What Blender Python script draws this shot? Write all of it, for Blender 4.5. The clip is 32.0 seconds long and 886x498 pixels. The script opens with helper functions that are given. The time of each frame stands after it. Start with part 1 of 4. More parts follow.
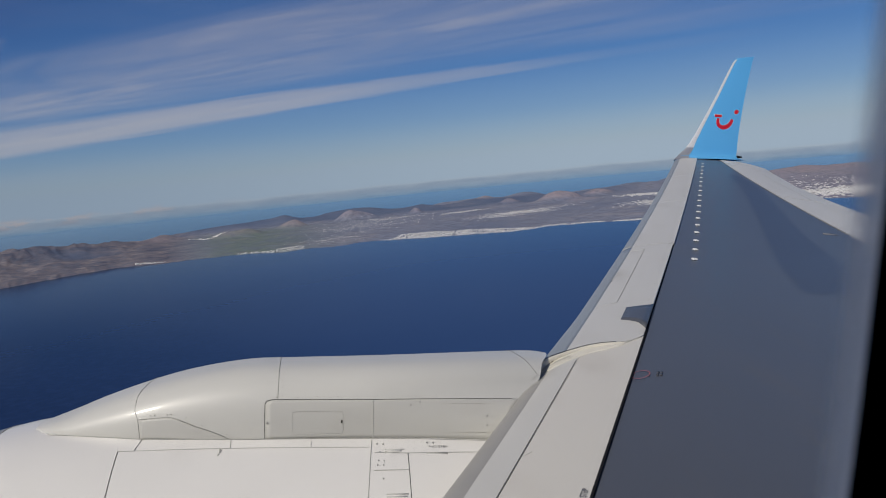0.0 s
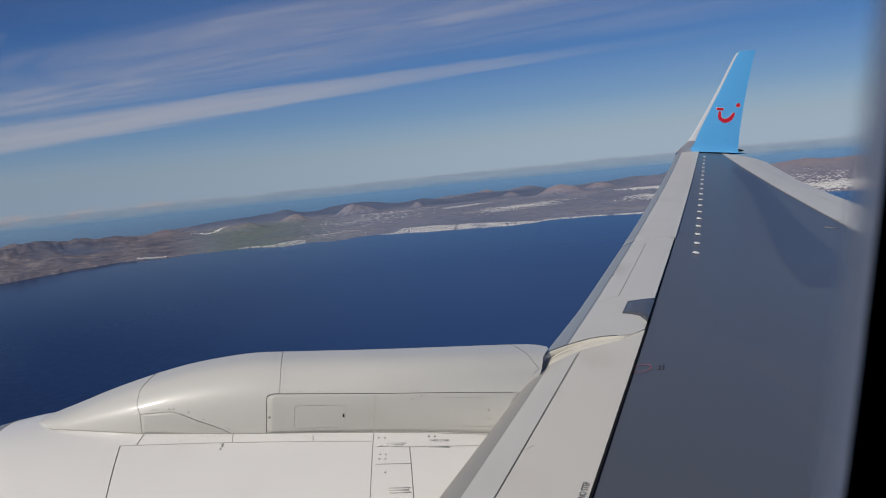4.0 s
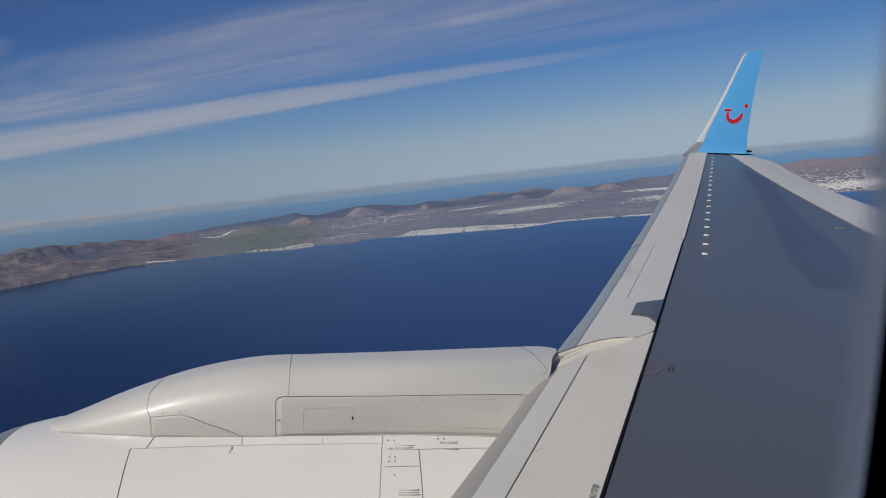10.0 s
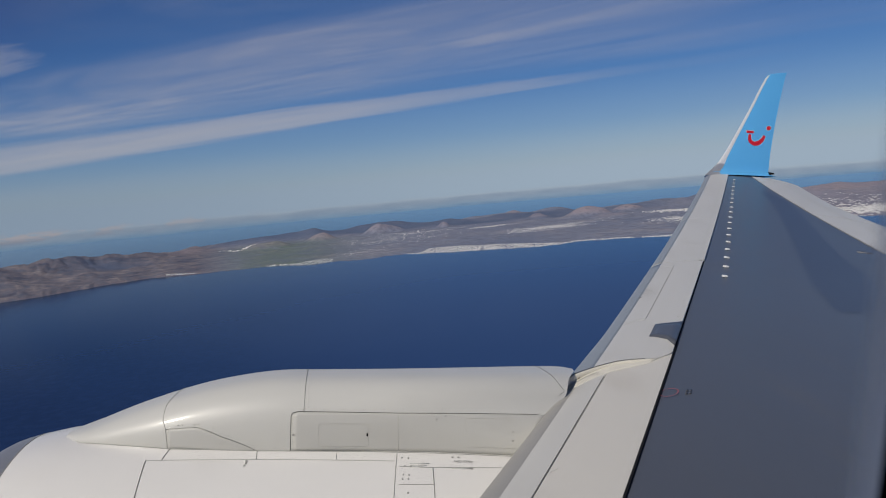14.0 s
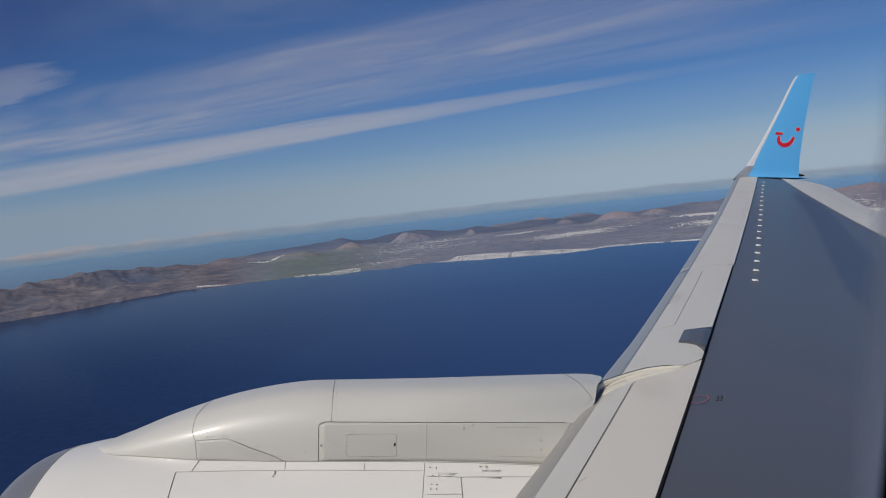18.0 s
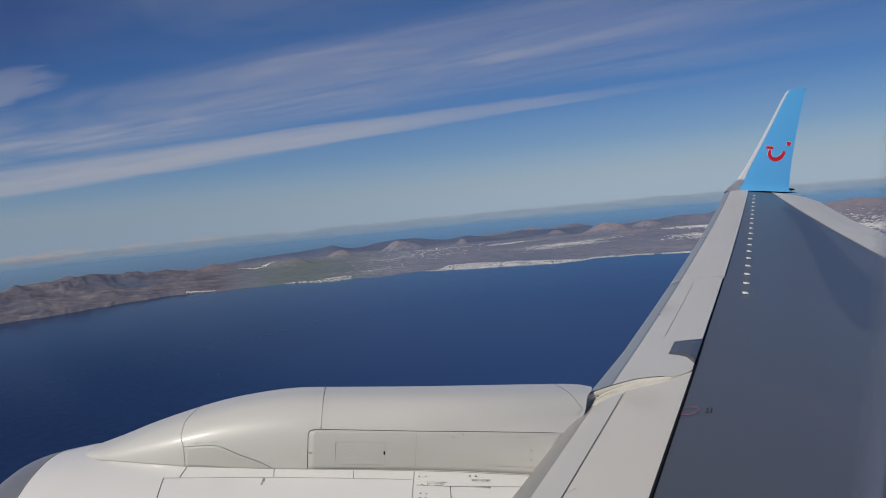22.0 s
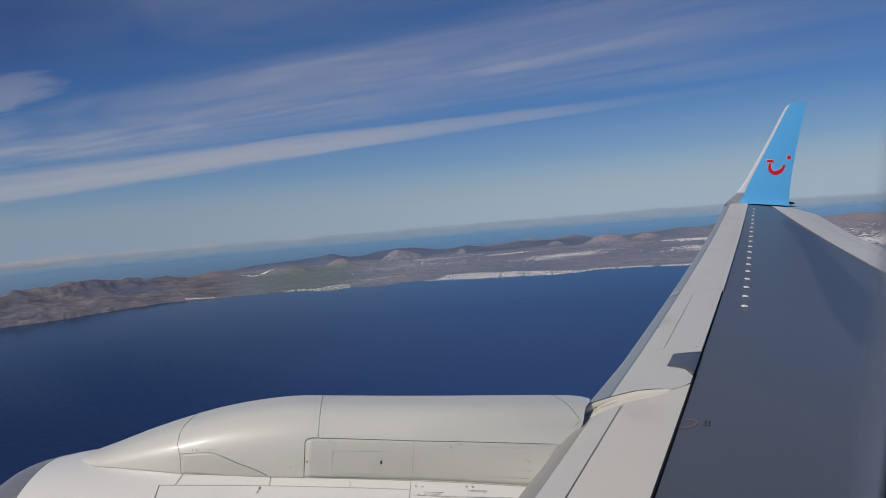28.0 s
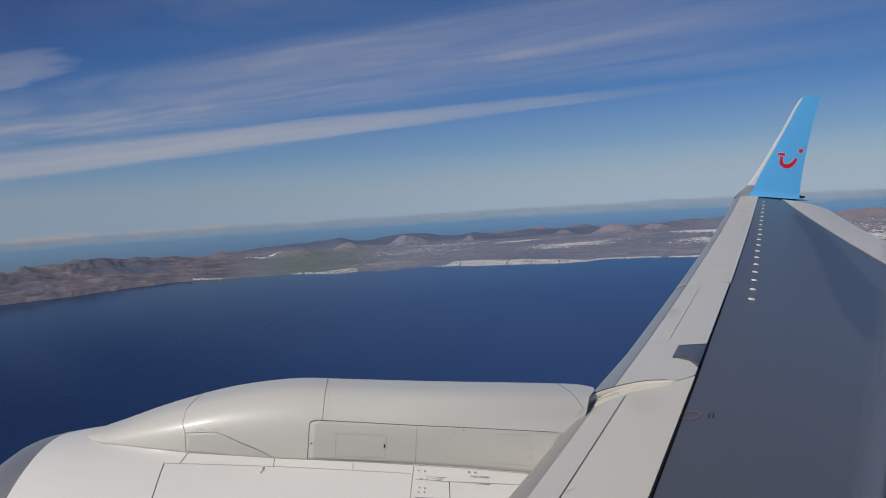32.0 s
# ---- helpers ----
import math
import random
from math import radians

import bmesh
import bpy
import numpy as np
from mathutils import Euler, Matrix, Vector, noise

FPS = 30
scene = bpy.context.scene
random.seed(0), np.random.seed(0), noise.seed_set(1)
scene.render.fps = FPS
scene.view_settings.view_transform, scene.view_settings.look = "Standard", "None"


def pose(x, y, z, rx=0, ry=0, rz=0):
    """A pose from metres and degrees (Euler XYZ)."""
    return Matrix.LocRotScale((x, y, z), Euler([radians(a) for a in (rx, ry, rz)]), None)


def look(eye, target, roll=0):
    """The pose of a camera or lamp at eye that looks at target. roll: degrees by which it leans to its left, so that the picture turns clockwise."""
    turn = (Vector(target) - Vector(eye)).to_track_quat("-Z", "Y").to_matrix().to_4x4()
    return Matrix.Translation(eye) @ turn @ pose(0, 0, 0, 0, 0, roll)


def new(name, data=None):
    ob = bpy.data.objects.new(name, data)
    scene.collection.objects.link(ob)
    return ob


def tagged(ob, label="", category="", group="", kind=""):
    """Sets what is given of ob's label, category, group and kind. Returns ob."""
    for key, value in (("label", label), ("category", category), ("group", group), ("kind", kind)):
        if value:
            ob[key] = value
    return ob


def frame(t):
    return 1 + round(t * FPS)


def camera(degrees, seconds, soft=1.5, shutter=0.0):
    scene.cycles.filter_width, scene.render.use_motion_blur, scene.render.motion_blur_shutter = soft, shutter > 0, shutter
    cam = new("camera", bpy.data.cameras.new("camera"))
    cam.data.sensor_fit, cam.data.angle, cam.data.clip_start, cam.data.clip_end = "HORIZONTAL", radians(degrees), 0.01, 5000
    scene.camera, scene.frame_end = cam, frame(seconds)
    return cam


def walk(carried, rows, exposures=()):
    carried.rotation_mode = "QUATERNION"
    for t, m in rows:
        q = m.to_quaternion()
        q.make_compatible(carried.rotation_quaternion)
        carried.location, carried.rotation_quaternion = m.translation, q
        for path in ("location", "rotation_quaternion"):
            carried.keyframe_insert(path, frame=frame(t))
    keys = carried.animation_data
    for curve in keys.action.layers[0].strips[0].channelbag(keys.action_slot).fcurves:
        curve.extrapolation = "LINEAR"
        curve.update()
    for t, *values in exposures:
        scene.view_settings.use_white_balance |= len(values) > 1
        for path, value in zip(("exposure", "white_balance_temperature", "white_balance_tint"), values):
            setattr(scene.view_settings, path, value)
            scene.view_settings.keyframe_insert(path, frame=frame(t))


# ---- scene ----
cam = camera(57, 32.0, soft=0.75)

# Seconds, then the eye (the aircraft's cabin window, over the sea) and its turn, in metres and degrees.
PATH = [
    (0, -0.0012, 0.0006, 140.0000, 84.059, 5.612, -9.825),
    (0.5, -0.0023, 0.0002, 139.9998, 83.851, 6.192, -10.578),
    (1, -0.0022, 0.0006, 140.0000, 83.833, 6.210, -10.478),
    (1.5, -0.0029, 0.0004, 140.0000, 84.000, 6.123, -10.336),
    (2, -0.0029, 0.0008, 140.0002, 83.827, 5.986, -10.442),
    (2.5, -0.0017, 0.0009, 140.0002, 83.621, 5.849, -10.302),
    (4.5, 0.0016, 0.0001, 139.9999, 83.728, 5.718, -9.098),
    (5, 0.0032, -0.0003, 139.9993, 84.055, 6.169, -8.013),
    (5.5, 0.0032, -0.0003, 139.9995, 84.052, 6.509, -7.961),
    (6, 0.0036, -0.0001, 139.9993, 83.966, 6.489, -8.282),
    (6.5, 0.0019, 0.0001, 139.9993, 83.994, 6.423, -8.550),
    (7, -0.0010, -0.0001, 139.9990, 83.811, 6.273, -8.990),
    (7.5, -0.0002, 0.0004, 139.9990, 83.874, 6.312, -9.093),
    (8, -0.0004, -0.0003, 139.9993, 83.605, 6.298, -9.312),
    (8.5, 0.0010, 0.0003, 139.9989, 83.569, 6.366, -9.309),
    (9, 0.0022, 0.0001, 139.9998, 83.660, 6.752, -9.329),
    (9.5, 0.0005, 0.0007, 140.0001, 83.789, 6.595, -9.329),
    (10, -0.0019, 0.0004, 139.9994, 83.884, 6.039, -9.210),
    (10.5, -0.0023, 0.0010, 139.9992, 84.062, 5.889, -9.456),
    (11, -0.0019, 0.0010, 139.9997, 84.947, 5.469, -9.006),
    (11.5, -0.0018, -0.0006, 139.9989, 85.243, 5.556, -8.308),
    (12, -0.0001, 0.0000, 139.9988, 85.230, 5.554, -7.702),
    (12.5, -0.0014, -0.0004, 139.9989, 85.316, 5.324, -7.717),
    (13, -0.0027, -0.0008, 139.9988, 85.321, 4.841, -7.563),
    (13.5, -0.0011, -0.0005, 139.9993, 85.242, 5.231, -7.865),
    (15.5, 0.0036, 0.0008, 139.9996, 85.238, 4.933, -7.545),
    (16, 0.0053, 0.0012, 140.0000, 84.978, 5.508, -7.102),
    (16.5, 0.0055, 0.0007, 139.9998, 85.690, 5.658, -6.751),
    (17, 0.0060, 0.0008, 139.9998, 85.843, 5.435, -6.617),
    (17.5, 0.0078, 0.0006, 139.9997, 85.903, 5.496, -6.144),
    (18, 0.0120, 0.0006, 140.0009, 85.997, 6.249, -5.951),
    (18.5, 0.0093, 0.0008, 139.9998, 86.017, 5.807, -6.267),
    (19, 0.0082, 0.0007, 140.0003, 86.562, 5.634, -6.487),
    (19.5, 0.0078, 0.0003, 139.9997, 86.647, 5.256, -6.228),
    (20, 0.0091, 0.0009, 139.9997, 86.193, 5.764, -6.299),
    (20.5, 0.0082, 0.0006, 139.9998, 86.047, 5.587, -6.222),
    (21, 0.0089, 0.0008, 140.0001, 86.139, 5.657, -6.221),
    (21.5, 0.0084, 0.0007, 140.0000, 86.115, 5.360, -6.379),
    (22, 0.0067, 0.0003, 139.9998, 86.561, 5.411, -6.525),
    (22.5, 0.0060, 0.0007, 140.0001, 86.286, 5.535, -6.599),
    (23, 0.0056, 0.0010, 140.0000, 86.107, 5.403, -6.676),
    (23.5, 0.0051, 0.0006, 140.0002, 86.047, 5.320, -6.649),
    (24, 0.0051, 0.0010, 140.0001, 86.042, 5.372, -6.622),
    (24.5, 0.0048, 0.0005, 139.9997, 86.129, 5.231, -6.588),
    (25, 0.0053, 0.0012, 139.9996, 86.201, 5.205, -6.556),
    (25.5, 0.0054, 0.0007, 139.9999, 86.266, 5.395, -6.532),
    (27.5, 0.0083, 0.0007, 139.9997, 86.102, 5.165, -6.503),
    (28, 0.0074, -0.0001, 139.9994, 87.238, 4.753, -6.514),
    (28.5, 0.0065, 0.0002, 139.9996, 86.869, 4.846, -7.113),
    (29, 0.0053, 0.0004, 139.9987, 86.171, 4.669, -7.708),
    (29.5, 0.0078, 0.0000, 139.9992, 86.264, 4.354, -7.234),
    (30, 0.0119, -0.0007, 139.9991, 86.397, 3.984, -5.556),
    (30.5, 0.0098, -0.0004, 139.9992, 86.551, 3.683, -5.421),
    (31, 0.0071, -0.0007, 139.9991, 86.477, 3.903, -5.905),
    (31.5, 0.0066, -0.0007, 139.9994, 86.218, 3.591, -6.016),
    (32, 0.0069, -0.0002, 139.9992, 86.309, 3.500, -5.911),
]
walk(cam, [(t, pose(x, y, z, rx, ry, rz)) for t, x, y, z, rx, ry, rz in PATH], exposures=[(0, 0.0), (32, 0.0)])
cam.data.dof.use_dof = True
cam.data.dof.focus_distance = 9.0
cam.data.dof.aperture_fstop = 11.0

# The aircraft climbs: its own axes (x aft, y outboard, z up) seen from the level world.
EYE = Vector((0, 0, 140))
ATTITUDE = Matrix(((0.99344, 0.00000, 0.11437), (-0.00420, 0.99933, 0.03649), (-0.11429, -0.03673, 0.99277)))

# ---- light ----
SUN_AZ, SUN_EL = 222.0, 48.0  # clockwise from +y, degrees
sun_way = Vector((math.sin(radians(SUN_AZ)) * math.cos(radians(SUN_EL)), math.cos(radians(SUN_AZ)) * math.cos(radians(SUN_EL)), math.sin(radians(SUN_EL))))
sun = new("sun", bpy.data.lights.new("sun", "SUN"))
sun.data.energy, sun.data.angle, sun.data.color = 2.9, radians(0.53), (1.0, 0.93, 0.82)
sun.matrix_world = look(sun_way * 50 + EYE, EYE)


def calc(tree, op, a, b=None, c=None, clamp=False):
    n = tree.nodes.new("ShaderNodeMath")
    n.operation, n.use_clamp = op, clamp
    for i, v in enumerate((a, b, c)):
        if v is None:
            continue
        if isinstance(v, (int, float)):
            n.inputs[i].default_value = v
        else:
            tree.links.new(v, n.inputs[i])
    return n.outputs[0]


def ramp(tree, value, stops, smooth=True):
    n = tree.nodes.new("ShaderNodeValToRGB")
    n.color_ramp.interpolation = "EASE" if smooth else "LINEAR"
    while len(n.color_ramp.elements) < len(stops):
        n.color_ramp.elements.new(0.5)
    for e, (p, col) in zip(n.color_ramp.elements, stops):
        e.position = p
        e.color = (*col, 1) if isinstance(col, tuple) else (col, col, col, 1)
    tree.links.new(value, n.inputs[0])
    return n.outputs[0]


def blend(tree, f, a, b, mode="MIX"):
    n = tree.nodes.new("ShaderNodeMix")
    n.data_type, n.blend_type, n.clamp_factor = "RGBA", mode, True
    for v, s in ((f, n.inputs[0]), (a, n.inputs[6]), (b, n.inputs[7])):
        if isinstance(v, (int, float)):
            s.default_value = v
        elif isinstance(v, tuple):
            s.default_value = (*v, 1)
        else:
            tree.links.new(v, s)
    return n.outputs[2]


def vec(tree, x, y, z=0.0):
    n = tree.nodes.new("ShaderNodeCombineXYZ")
    for i, v in enumerate((x, y, z)):
        if isinstance(v, (int, float)):
            n.inputs[i].default_value = v
        else:
            tree.links.new(v, n.inputs[i])
    return n.outputs[0]


def fuzz(tree, where, scale, detail=4.0, rough=0.5, warp=0.0):
    n = tree.nodes.new("ShaderNodeTexNoise")
    n.inputs["Scale"].default_value, n.inputs["Detail"].default_value = scale, detail
    n.inputs["Roughness"].default_value, n.inputs["Distortion"].default_value = rough, warp
    if where is not None:
        tree.links.new(where, n.inputs["Vector"])
    return n.outputs[0]


def make_sky():
    world = bpy.data.worlds.new("sky")
    scene.world = world
    world.use_nodes = True
    t = world.node_tree
    t.nodes.clear()
    way = t.nodes.new("ShaderNodeTexCoord").outputs["Generated"]
    sep = t.nodes.new("ShaderNodeSeparateXYZ")
    t.links.new(way, sep.inputs[0])
    x, y, z = sep.outputs
    sky = t.nodes.new("ShaderNodeTexSky")
    sky.sky_type, sky.sun_disc = "NISHITA", False
    sky.sun_elevation, sky.sun_rotation = radians(SUN_EL), radians(SUN_AZ)
    sky.altitude, sky.air_density, sky.dust_density, sky.ozone_density = 1500, 1.0, 0.15, 4.0
    t.links.new(vec(t, x, y, calc(t, "MAXIMUM", z, 0.012)), sky.inputs[0])
    deep = t.nodes.new("ShaderNodeHueSaturation")
    deep.inputs["Saturation"].default_value = 1.12
    t.links.new(blend(t, 1.0, sky.outputs[0], (0.83, 0.95, 1.26), "MULTIPLY"), deep.inputs["Color"])
    # High ice cloud on a flat layer: k is the height over the horizon across the streaks, v runs along them.
    across = calc(t, "MAXIMUM", calc(t, "ABSOLUTE", calc(t, "ADD", calc(t, "MULTIPLY", x, 0.574), calc(t, "MULTIPLY", y, 0.819))), 0.05)
    along = calc(t, "SUBTRACT", calc(t, "MULTIPLY", x, 0.819), calc(t, "MULTIPLY", y, 0.574))
    k = calc(t, "DIVIDE", calc(t, "MAXIMUM", z, 0.004), across)
    v = calc(t, "DIVIDE", along, across)
    depth = calc(t, "DIVIDE", 1.0, k)
    run = calc(t, "DIVIDE", v, k)

    def layer(fx, fy, shear, seed, scale, detail, rough, warp=0.0):
        """Noise on the cloud layer, stretched along the streaks."""
        return fuzz(t, vec(t, calc(t, "MULTIPLY", calc(t, "ADD", run, calc(t, "MULTIPLY", depth, shear)), fx), calc(t, "MULTIPLY", depth, fy), seed), scale, detail, rough, warp)

    wide = layer(0.16, 0.42, 0.0, 1.7, 1.0, 3, 0.5)
    wisps = layer(0.30, 0.72, 1.0, 4.2, 1.0, 6, 0.55, 0.8)
    strands = layer(0.55, 1.9, 0.5, 8.8, 1.0, 7, 0.62, 0.5)
    # one dense streak that narrows and thins out to its tip
    q = calc(t, "MULTIPLY", calc(t, "ADD", v, 1.6), 0.625)
    half = ramp(t, q, [(0.0, 0.0255), (0.35, 0.017), (0.5, 0.0130), (0.63, 0.0088), (0.75, 0.0055), (0.9, 0.0035)], False)
    off = calc(t, "SUBTRACT", k, calc(t, "ADD", 0.1135, calc(t, "ADD", calc(t, "MULTIPLY", calc(t, "SUBTRACT", wide, 0.5), 0.012), calc(t, "MULTIPLY", calc(t, "SUBTRACT", strands, 0.5), 0.012))))
    side = calc(t, "ADD", calc(t, "MULTIPLY", calc(t, "DIVIDE", off, half), 0.25), 0.5)
    streak = ramp(t, side, [(0.13, 0.0), (0.31, 0.94), (0.48, 1.0), (0.66, 0.8), (0.92, 0.0)])
    streak = calc(t, "MULTIPLY", streak, ramp(t, strands, [(0.25, 0.75), (0.6, 1.0)]))
    streak = calc(t, "MULTIPLY", streak, ramp(t, q, [(0.0, 0.92), (0.3, 1.0), (0.55, 0.9), (0.72, 0.5), (0.88, 0.08), (1.0, 0.0)]))
    # a ragged veil over it, and thin feathers higher up
    kw = calc(t, "ADD", k, calc(t, "MULTIPLY", calc(t, "SUBTRACT", wide, 0.5), 0.06))
    veil = ramp(t, calc(t, "MULTIPLY", kw, 2.5), [(0.31, 0.0), (0.40, 0.78), (0.48, 0.92), (0.57, 0.62), (0.66, 0.18), (0.78, 0.38), (1.0, 0.55)])
    veil = calc(t, "MULTIPLY", veil, ramp(t, wisps, [(0.28, 0.2), (0.45, 0.55), (0.66, 1.0)]))
    veil = calc(t, "MULTIPLY", veil, ramp(t, strands, [(0.28, 0.55), (0.65, 1.0)]))
    upper = calc(t, "MULTIPLY", ramp(t, calc(t, "MULTIPLY", kw, 2.5), [(0.6, 0.0), (0.72, 1.0)]), ramp(t, q, [(0.1, 0.75), (0.45, 0.0)]))
    veil = calc(t, "MULTIPLY", veil, calc(t, "SUBTRACT", 1.0, upper))
    veil = calc(t, "MULTIPLY", veil, ramp(t, q, [(0.0, 1.0), (0.6, 0.95), (0.85, 0.7), (1.0, 0.3)]))
    # a bright tuft at the far left, and the faint smear under the streak
    du, dv = calc(t, "MULTIPLY", calc(t, "SUBTRACT", k, calc(t, "ADD", 0.27, calc(t, "MULTIPLY", wisps, 0.04))), 22.0), calc(t, "MULTIPLY", calc(t, "ADD", v, calc(t, "ADD", 1.47, calc(t, "MULTIPLY", strands, 0.10))), 4.6)
    tuft = calc(t, "ADD", calc(t, "MULTIPLY", du, du), calc(t, "MULTIPLY", dv, dv))
    tuft = calc(t, "MULTIPLY", ramp(t, calc(t, "ADD", tuft, calc(t, "MULTIPLY", calc(t, "SUBTRACT", strands, 0.5), 3.2)), [(-0.2, 0.5), (1.2, 0.0)]), ramp(t, strands, [(0.2, 0.5), (0.6, 1.0)]))
    smear = calc(t, "MULTIPLY", ramp(t, calc(t, "MULTIPLY", k, 5.0), [(0.08, 0.0), (0.2, 1.0), (0.34, 0.0)]), ramp(t, q, [(0.1, 0.3), (0.45, 0.16), (0.6, 0.0)]))
    body = calc(t, "MAXIMUM", calc(t, "MAXIMUM", streak, calc(t, "MULTIPLY", veil, 0.92)), calc(t, "MAXIMUM", tuft, calc(t, "MULTIPLY", smear, strands)))
    # the sky deepens towards violet high in the west
    dusk = calc(t, "MULTIPLY", ramp(t, k, [(0.22, 0.0), (0.42, 1.0)]), ramp(t, q, [(0.05, 1.0), (0.5, 0.0)]))
    deep_sky = blend(t, dusk, deep.outputs[0], blend(t, 1.0, deep.outputs[0], (0.84, 0.74, 0.82), "MULTIPLY"))
    cloudy = blend(t, calc(t, "MULTIPLY", body, 0.74, clamp=True), deep_sky, (9.3, 9.1, 9.9))
    # Haze and the low bank of cloud along the horizon, whose top is level and ragged.
    el = calc(t, "MULTIPLY", calc(t, "ARCSINE", z), 57.296)
    az = calc(t, "ARCTAN2", x, y)
    ragged = fuzz(t, vec(t, calc(t, "MULTIPLY", az, 9.0), calc(t, "MULTIPLY", el, 0.55), 0.3), 2.4, 6, 0.6)
    el2 = calc(t, "ADD", el, calc(t, "MULTIPLY", calc(t, "SUBTRACT", ragged, 0.5), 0.34))
    eastward = ramp(t, calc(t, "ADD", calc(t, "MULTIPLY", az, 0.8), 0.5), [(0.15, 0.0), (0.85, 1.0)])
    haze_tone = blend(t, eastward, (5.2, 6.8, 9.1), (7.7, 9.6, 11.9))
    hazy = blend(t, ramp(t, calc(t, "MULTIPLY", calc(t, "ADD", el, 2.0), 0.1), [(0.0, 0.85), (0.2, 0.72), (0.33, 0.39), (0.55, 0.11), (0.9, 0.0)]), cloudy, haze_tone)
    bank_tone = ramp(t, calc(t, "MULTIPLY", calc(t, "ADD", el2, 2.5), 0.5), [(0.05, (0.155, 0.345, 0.63)), (0.27, (0.165, 0.355, 0.64)), (0.36, (0.27, 0.44, 0.65)), (0.45, (0.36, 0.49, 0.66)), (0.57, (0.40, 0.51, 0.66)), (0.665, (0.435, 0.54, 0.675)), (0.70, (0.56, 0.64, 0.72))])
    bank = ramp(t, calc(t, "MULTIPLY", calc(t, "ADD", el2, 2.5), 0.5), [(0.0, 1.0), (0.60, 1.0), (0.78, 0.0)])
    mottle = fuzz(t, vec(t, calc(t, "MULTIPLY", az, 26.0), calc(t, "MULTIPLY", el, 2.6), 2.9), 1.4, 5, 0.6)
    bank_tone = blend(t, 1.0, bank_tone, ramp(t, mottle, [(0.3, (0.90, 0.92, 0.95)), (0.7, (1.08, 1.06, 1.04))]), "MULTIPLY")
    banked = blend(t, calc(t, "MULTIPLY", bank, 0.9), hazy, blend(t, 1.0, bank_tone, blend(t, eastward, (11.2, 11.2, 11.2), (13.2, 13.2, 13.2)), "MULTIPLY"))
    # small heaped clouds standing on the bank towards the west: lit tops, grey bases
    puffs = fuzz(t, vec(t, calc(t, "MULTIPLY", az, 13.0), calc(t, "MULTIPLY", el, 1.1), 5.1), 1.7, 7, 0.64)
    rows_ = ramp(t, calc(t, "MULTIPLY", calc(t, "ADD", el, 2.0), 0.4), [(0.16, 0.0), (0.25, 1.0), (0.38, 1.0), (0.50, 0.0)])
    rows_ = calc(t, "MULTIPLY", rows_, ramp(t, calc(t, "ADD", calc(t, "MULTIPLY", az, 0.8), 0.5), [(0.22, 1.0), (0.36, 0.6), (0.46, 0.0)]))
    puff_tone = blend(t, ramp(t, calc(t, "MULTIPLY", calc(t, "ADD", el, 2.0), 0.4), [(0.18, 0.0), (0.36, 1.0)]), (4.0, 4.7, 6.2), (7.3, 7.1, 7.7))
    out = blend(t, calc(t, "MULTIPLY", calc(t, "MULTIPLY", ramp(t, puffs, [(0.49, 0.0), (0.55, 1.0)]), rows_), 0.92), banked, puff_tone)
    back = t.nodes.new("ShaderNodeBackground")
    back.inputs[1].default_value = 0.045
    t.links.new(out, back.inputs[0])
    t.links.new(back.outputs[0], t.nodes.new("ShaderNodeOutputWorld").inputs[0])


make_sky()


# ---- materials ----
def material(name, base, rough=0.5, metal=0.0, vary=0.08, grain=3.0, stretch=(1, 1, 1), bump=0.0, bump_scale=60.0, coat=0.0, dirt=None, spec=0.5, rough_vary=0.12):
    """A surface with two scales of variation; dirt: (colour, share)."""
    m = bpy.data.materials.new(name)
    m.use_nodes = True
    t = m.node_tree
    p = t.nodes["Principled BSDF"]
    co = t.nodes.new("ShaderNodeMapping")
    co.inputs["Scale"].default_value = stretch
    t.links.new(t.nodes.new("ShaderNodeTexCoord").outputs["Object"], co.inputs[0])
    where = co.outputs[0]
    a, b = fuzz(t, where, grain, 5, 0.6), fuzz(t, where, grain * 14, 4, 0.6)
    k = calc(t, "ADD", calc(t, "MULTIPLY", calc(t, "SUBTRACT", a, 0.5), 2 * vary), calc(t, "MULTIPLY", calc(t, "SUBTRACT", b, 0.5), vary))
    k = calc(t, "ADD", k, 1.0)
    col = blend(t, 1.0, base, vec(t, k, k, k), "MULTIPLY")
    if dirt:
        col = blend(t, calc(t, "MULTIPLY", ramp(t, fuzz(t, where, grain * 2.3, 8, 0.7), [(0.5, 0.0), (0.75, 1.0)]), dirt[1]), col, dirt[0])
    t.links.new(col, p.inputs["Base Color"])
    t.links.new(calc(t, "ADD", rough - rough_vary / 2, calc(t, "MULTIPLY", b, rough_vary), clamp=True), p.inputs["Roughness"])
    p.inputs["Metallic"].default_value, p.inputs["Coat Weight"].default_value = metal, coat
    p.inputs["Specular IOR Level"].default_value = spec
    p.inputs["Coat Roughness"].default_value = 0.12
    if bump:
        n = t.nodes.new("ShaderNodeBump")
        n.inputs["Strength"].default_value, n.inputs["Distance"].default_value = bump, 0.004
        t.links.new(fuzz(t, where, bump_scale, 3), n.inputs["Height"])
        t.links.new(n.outputs[0], p.inputs["Normal"])
    return m


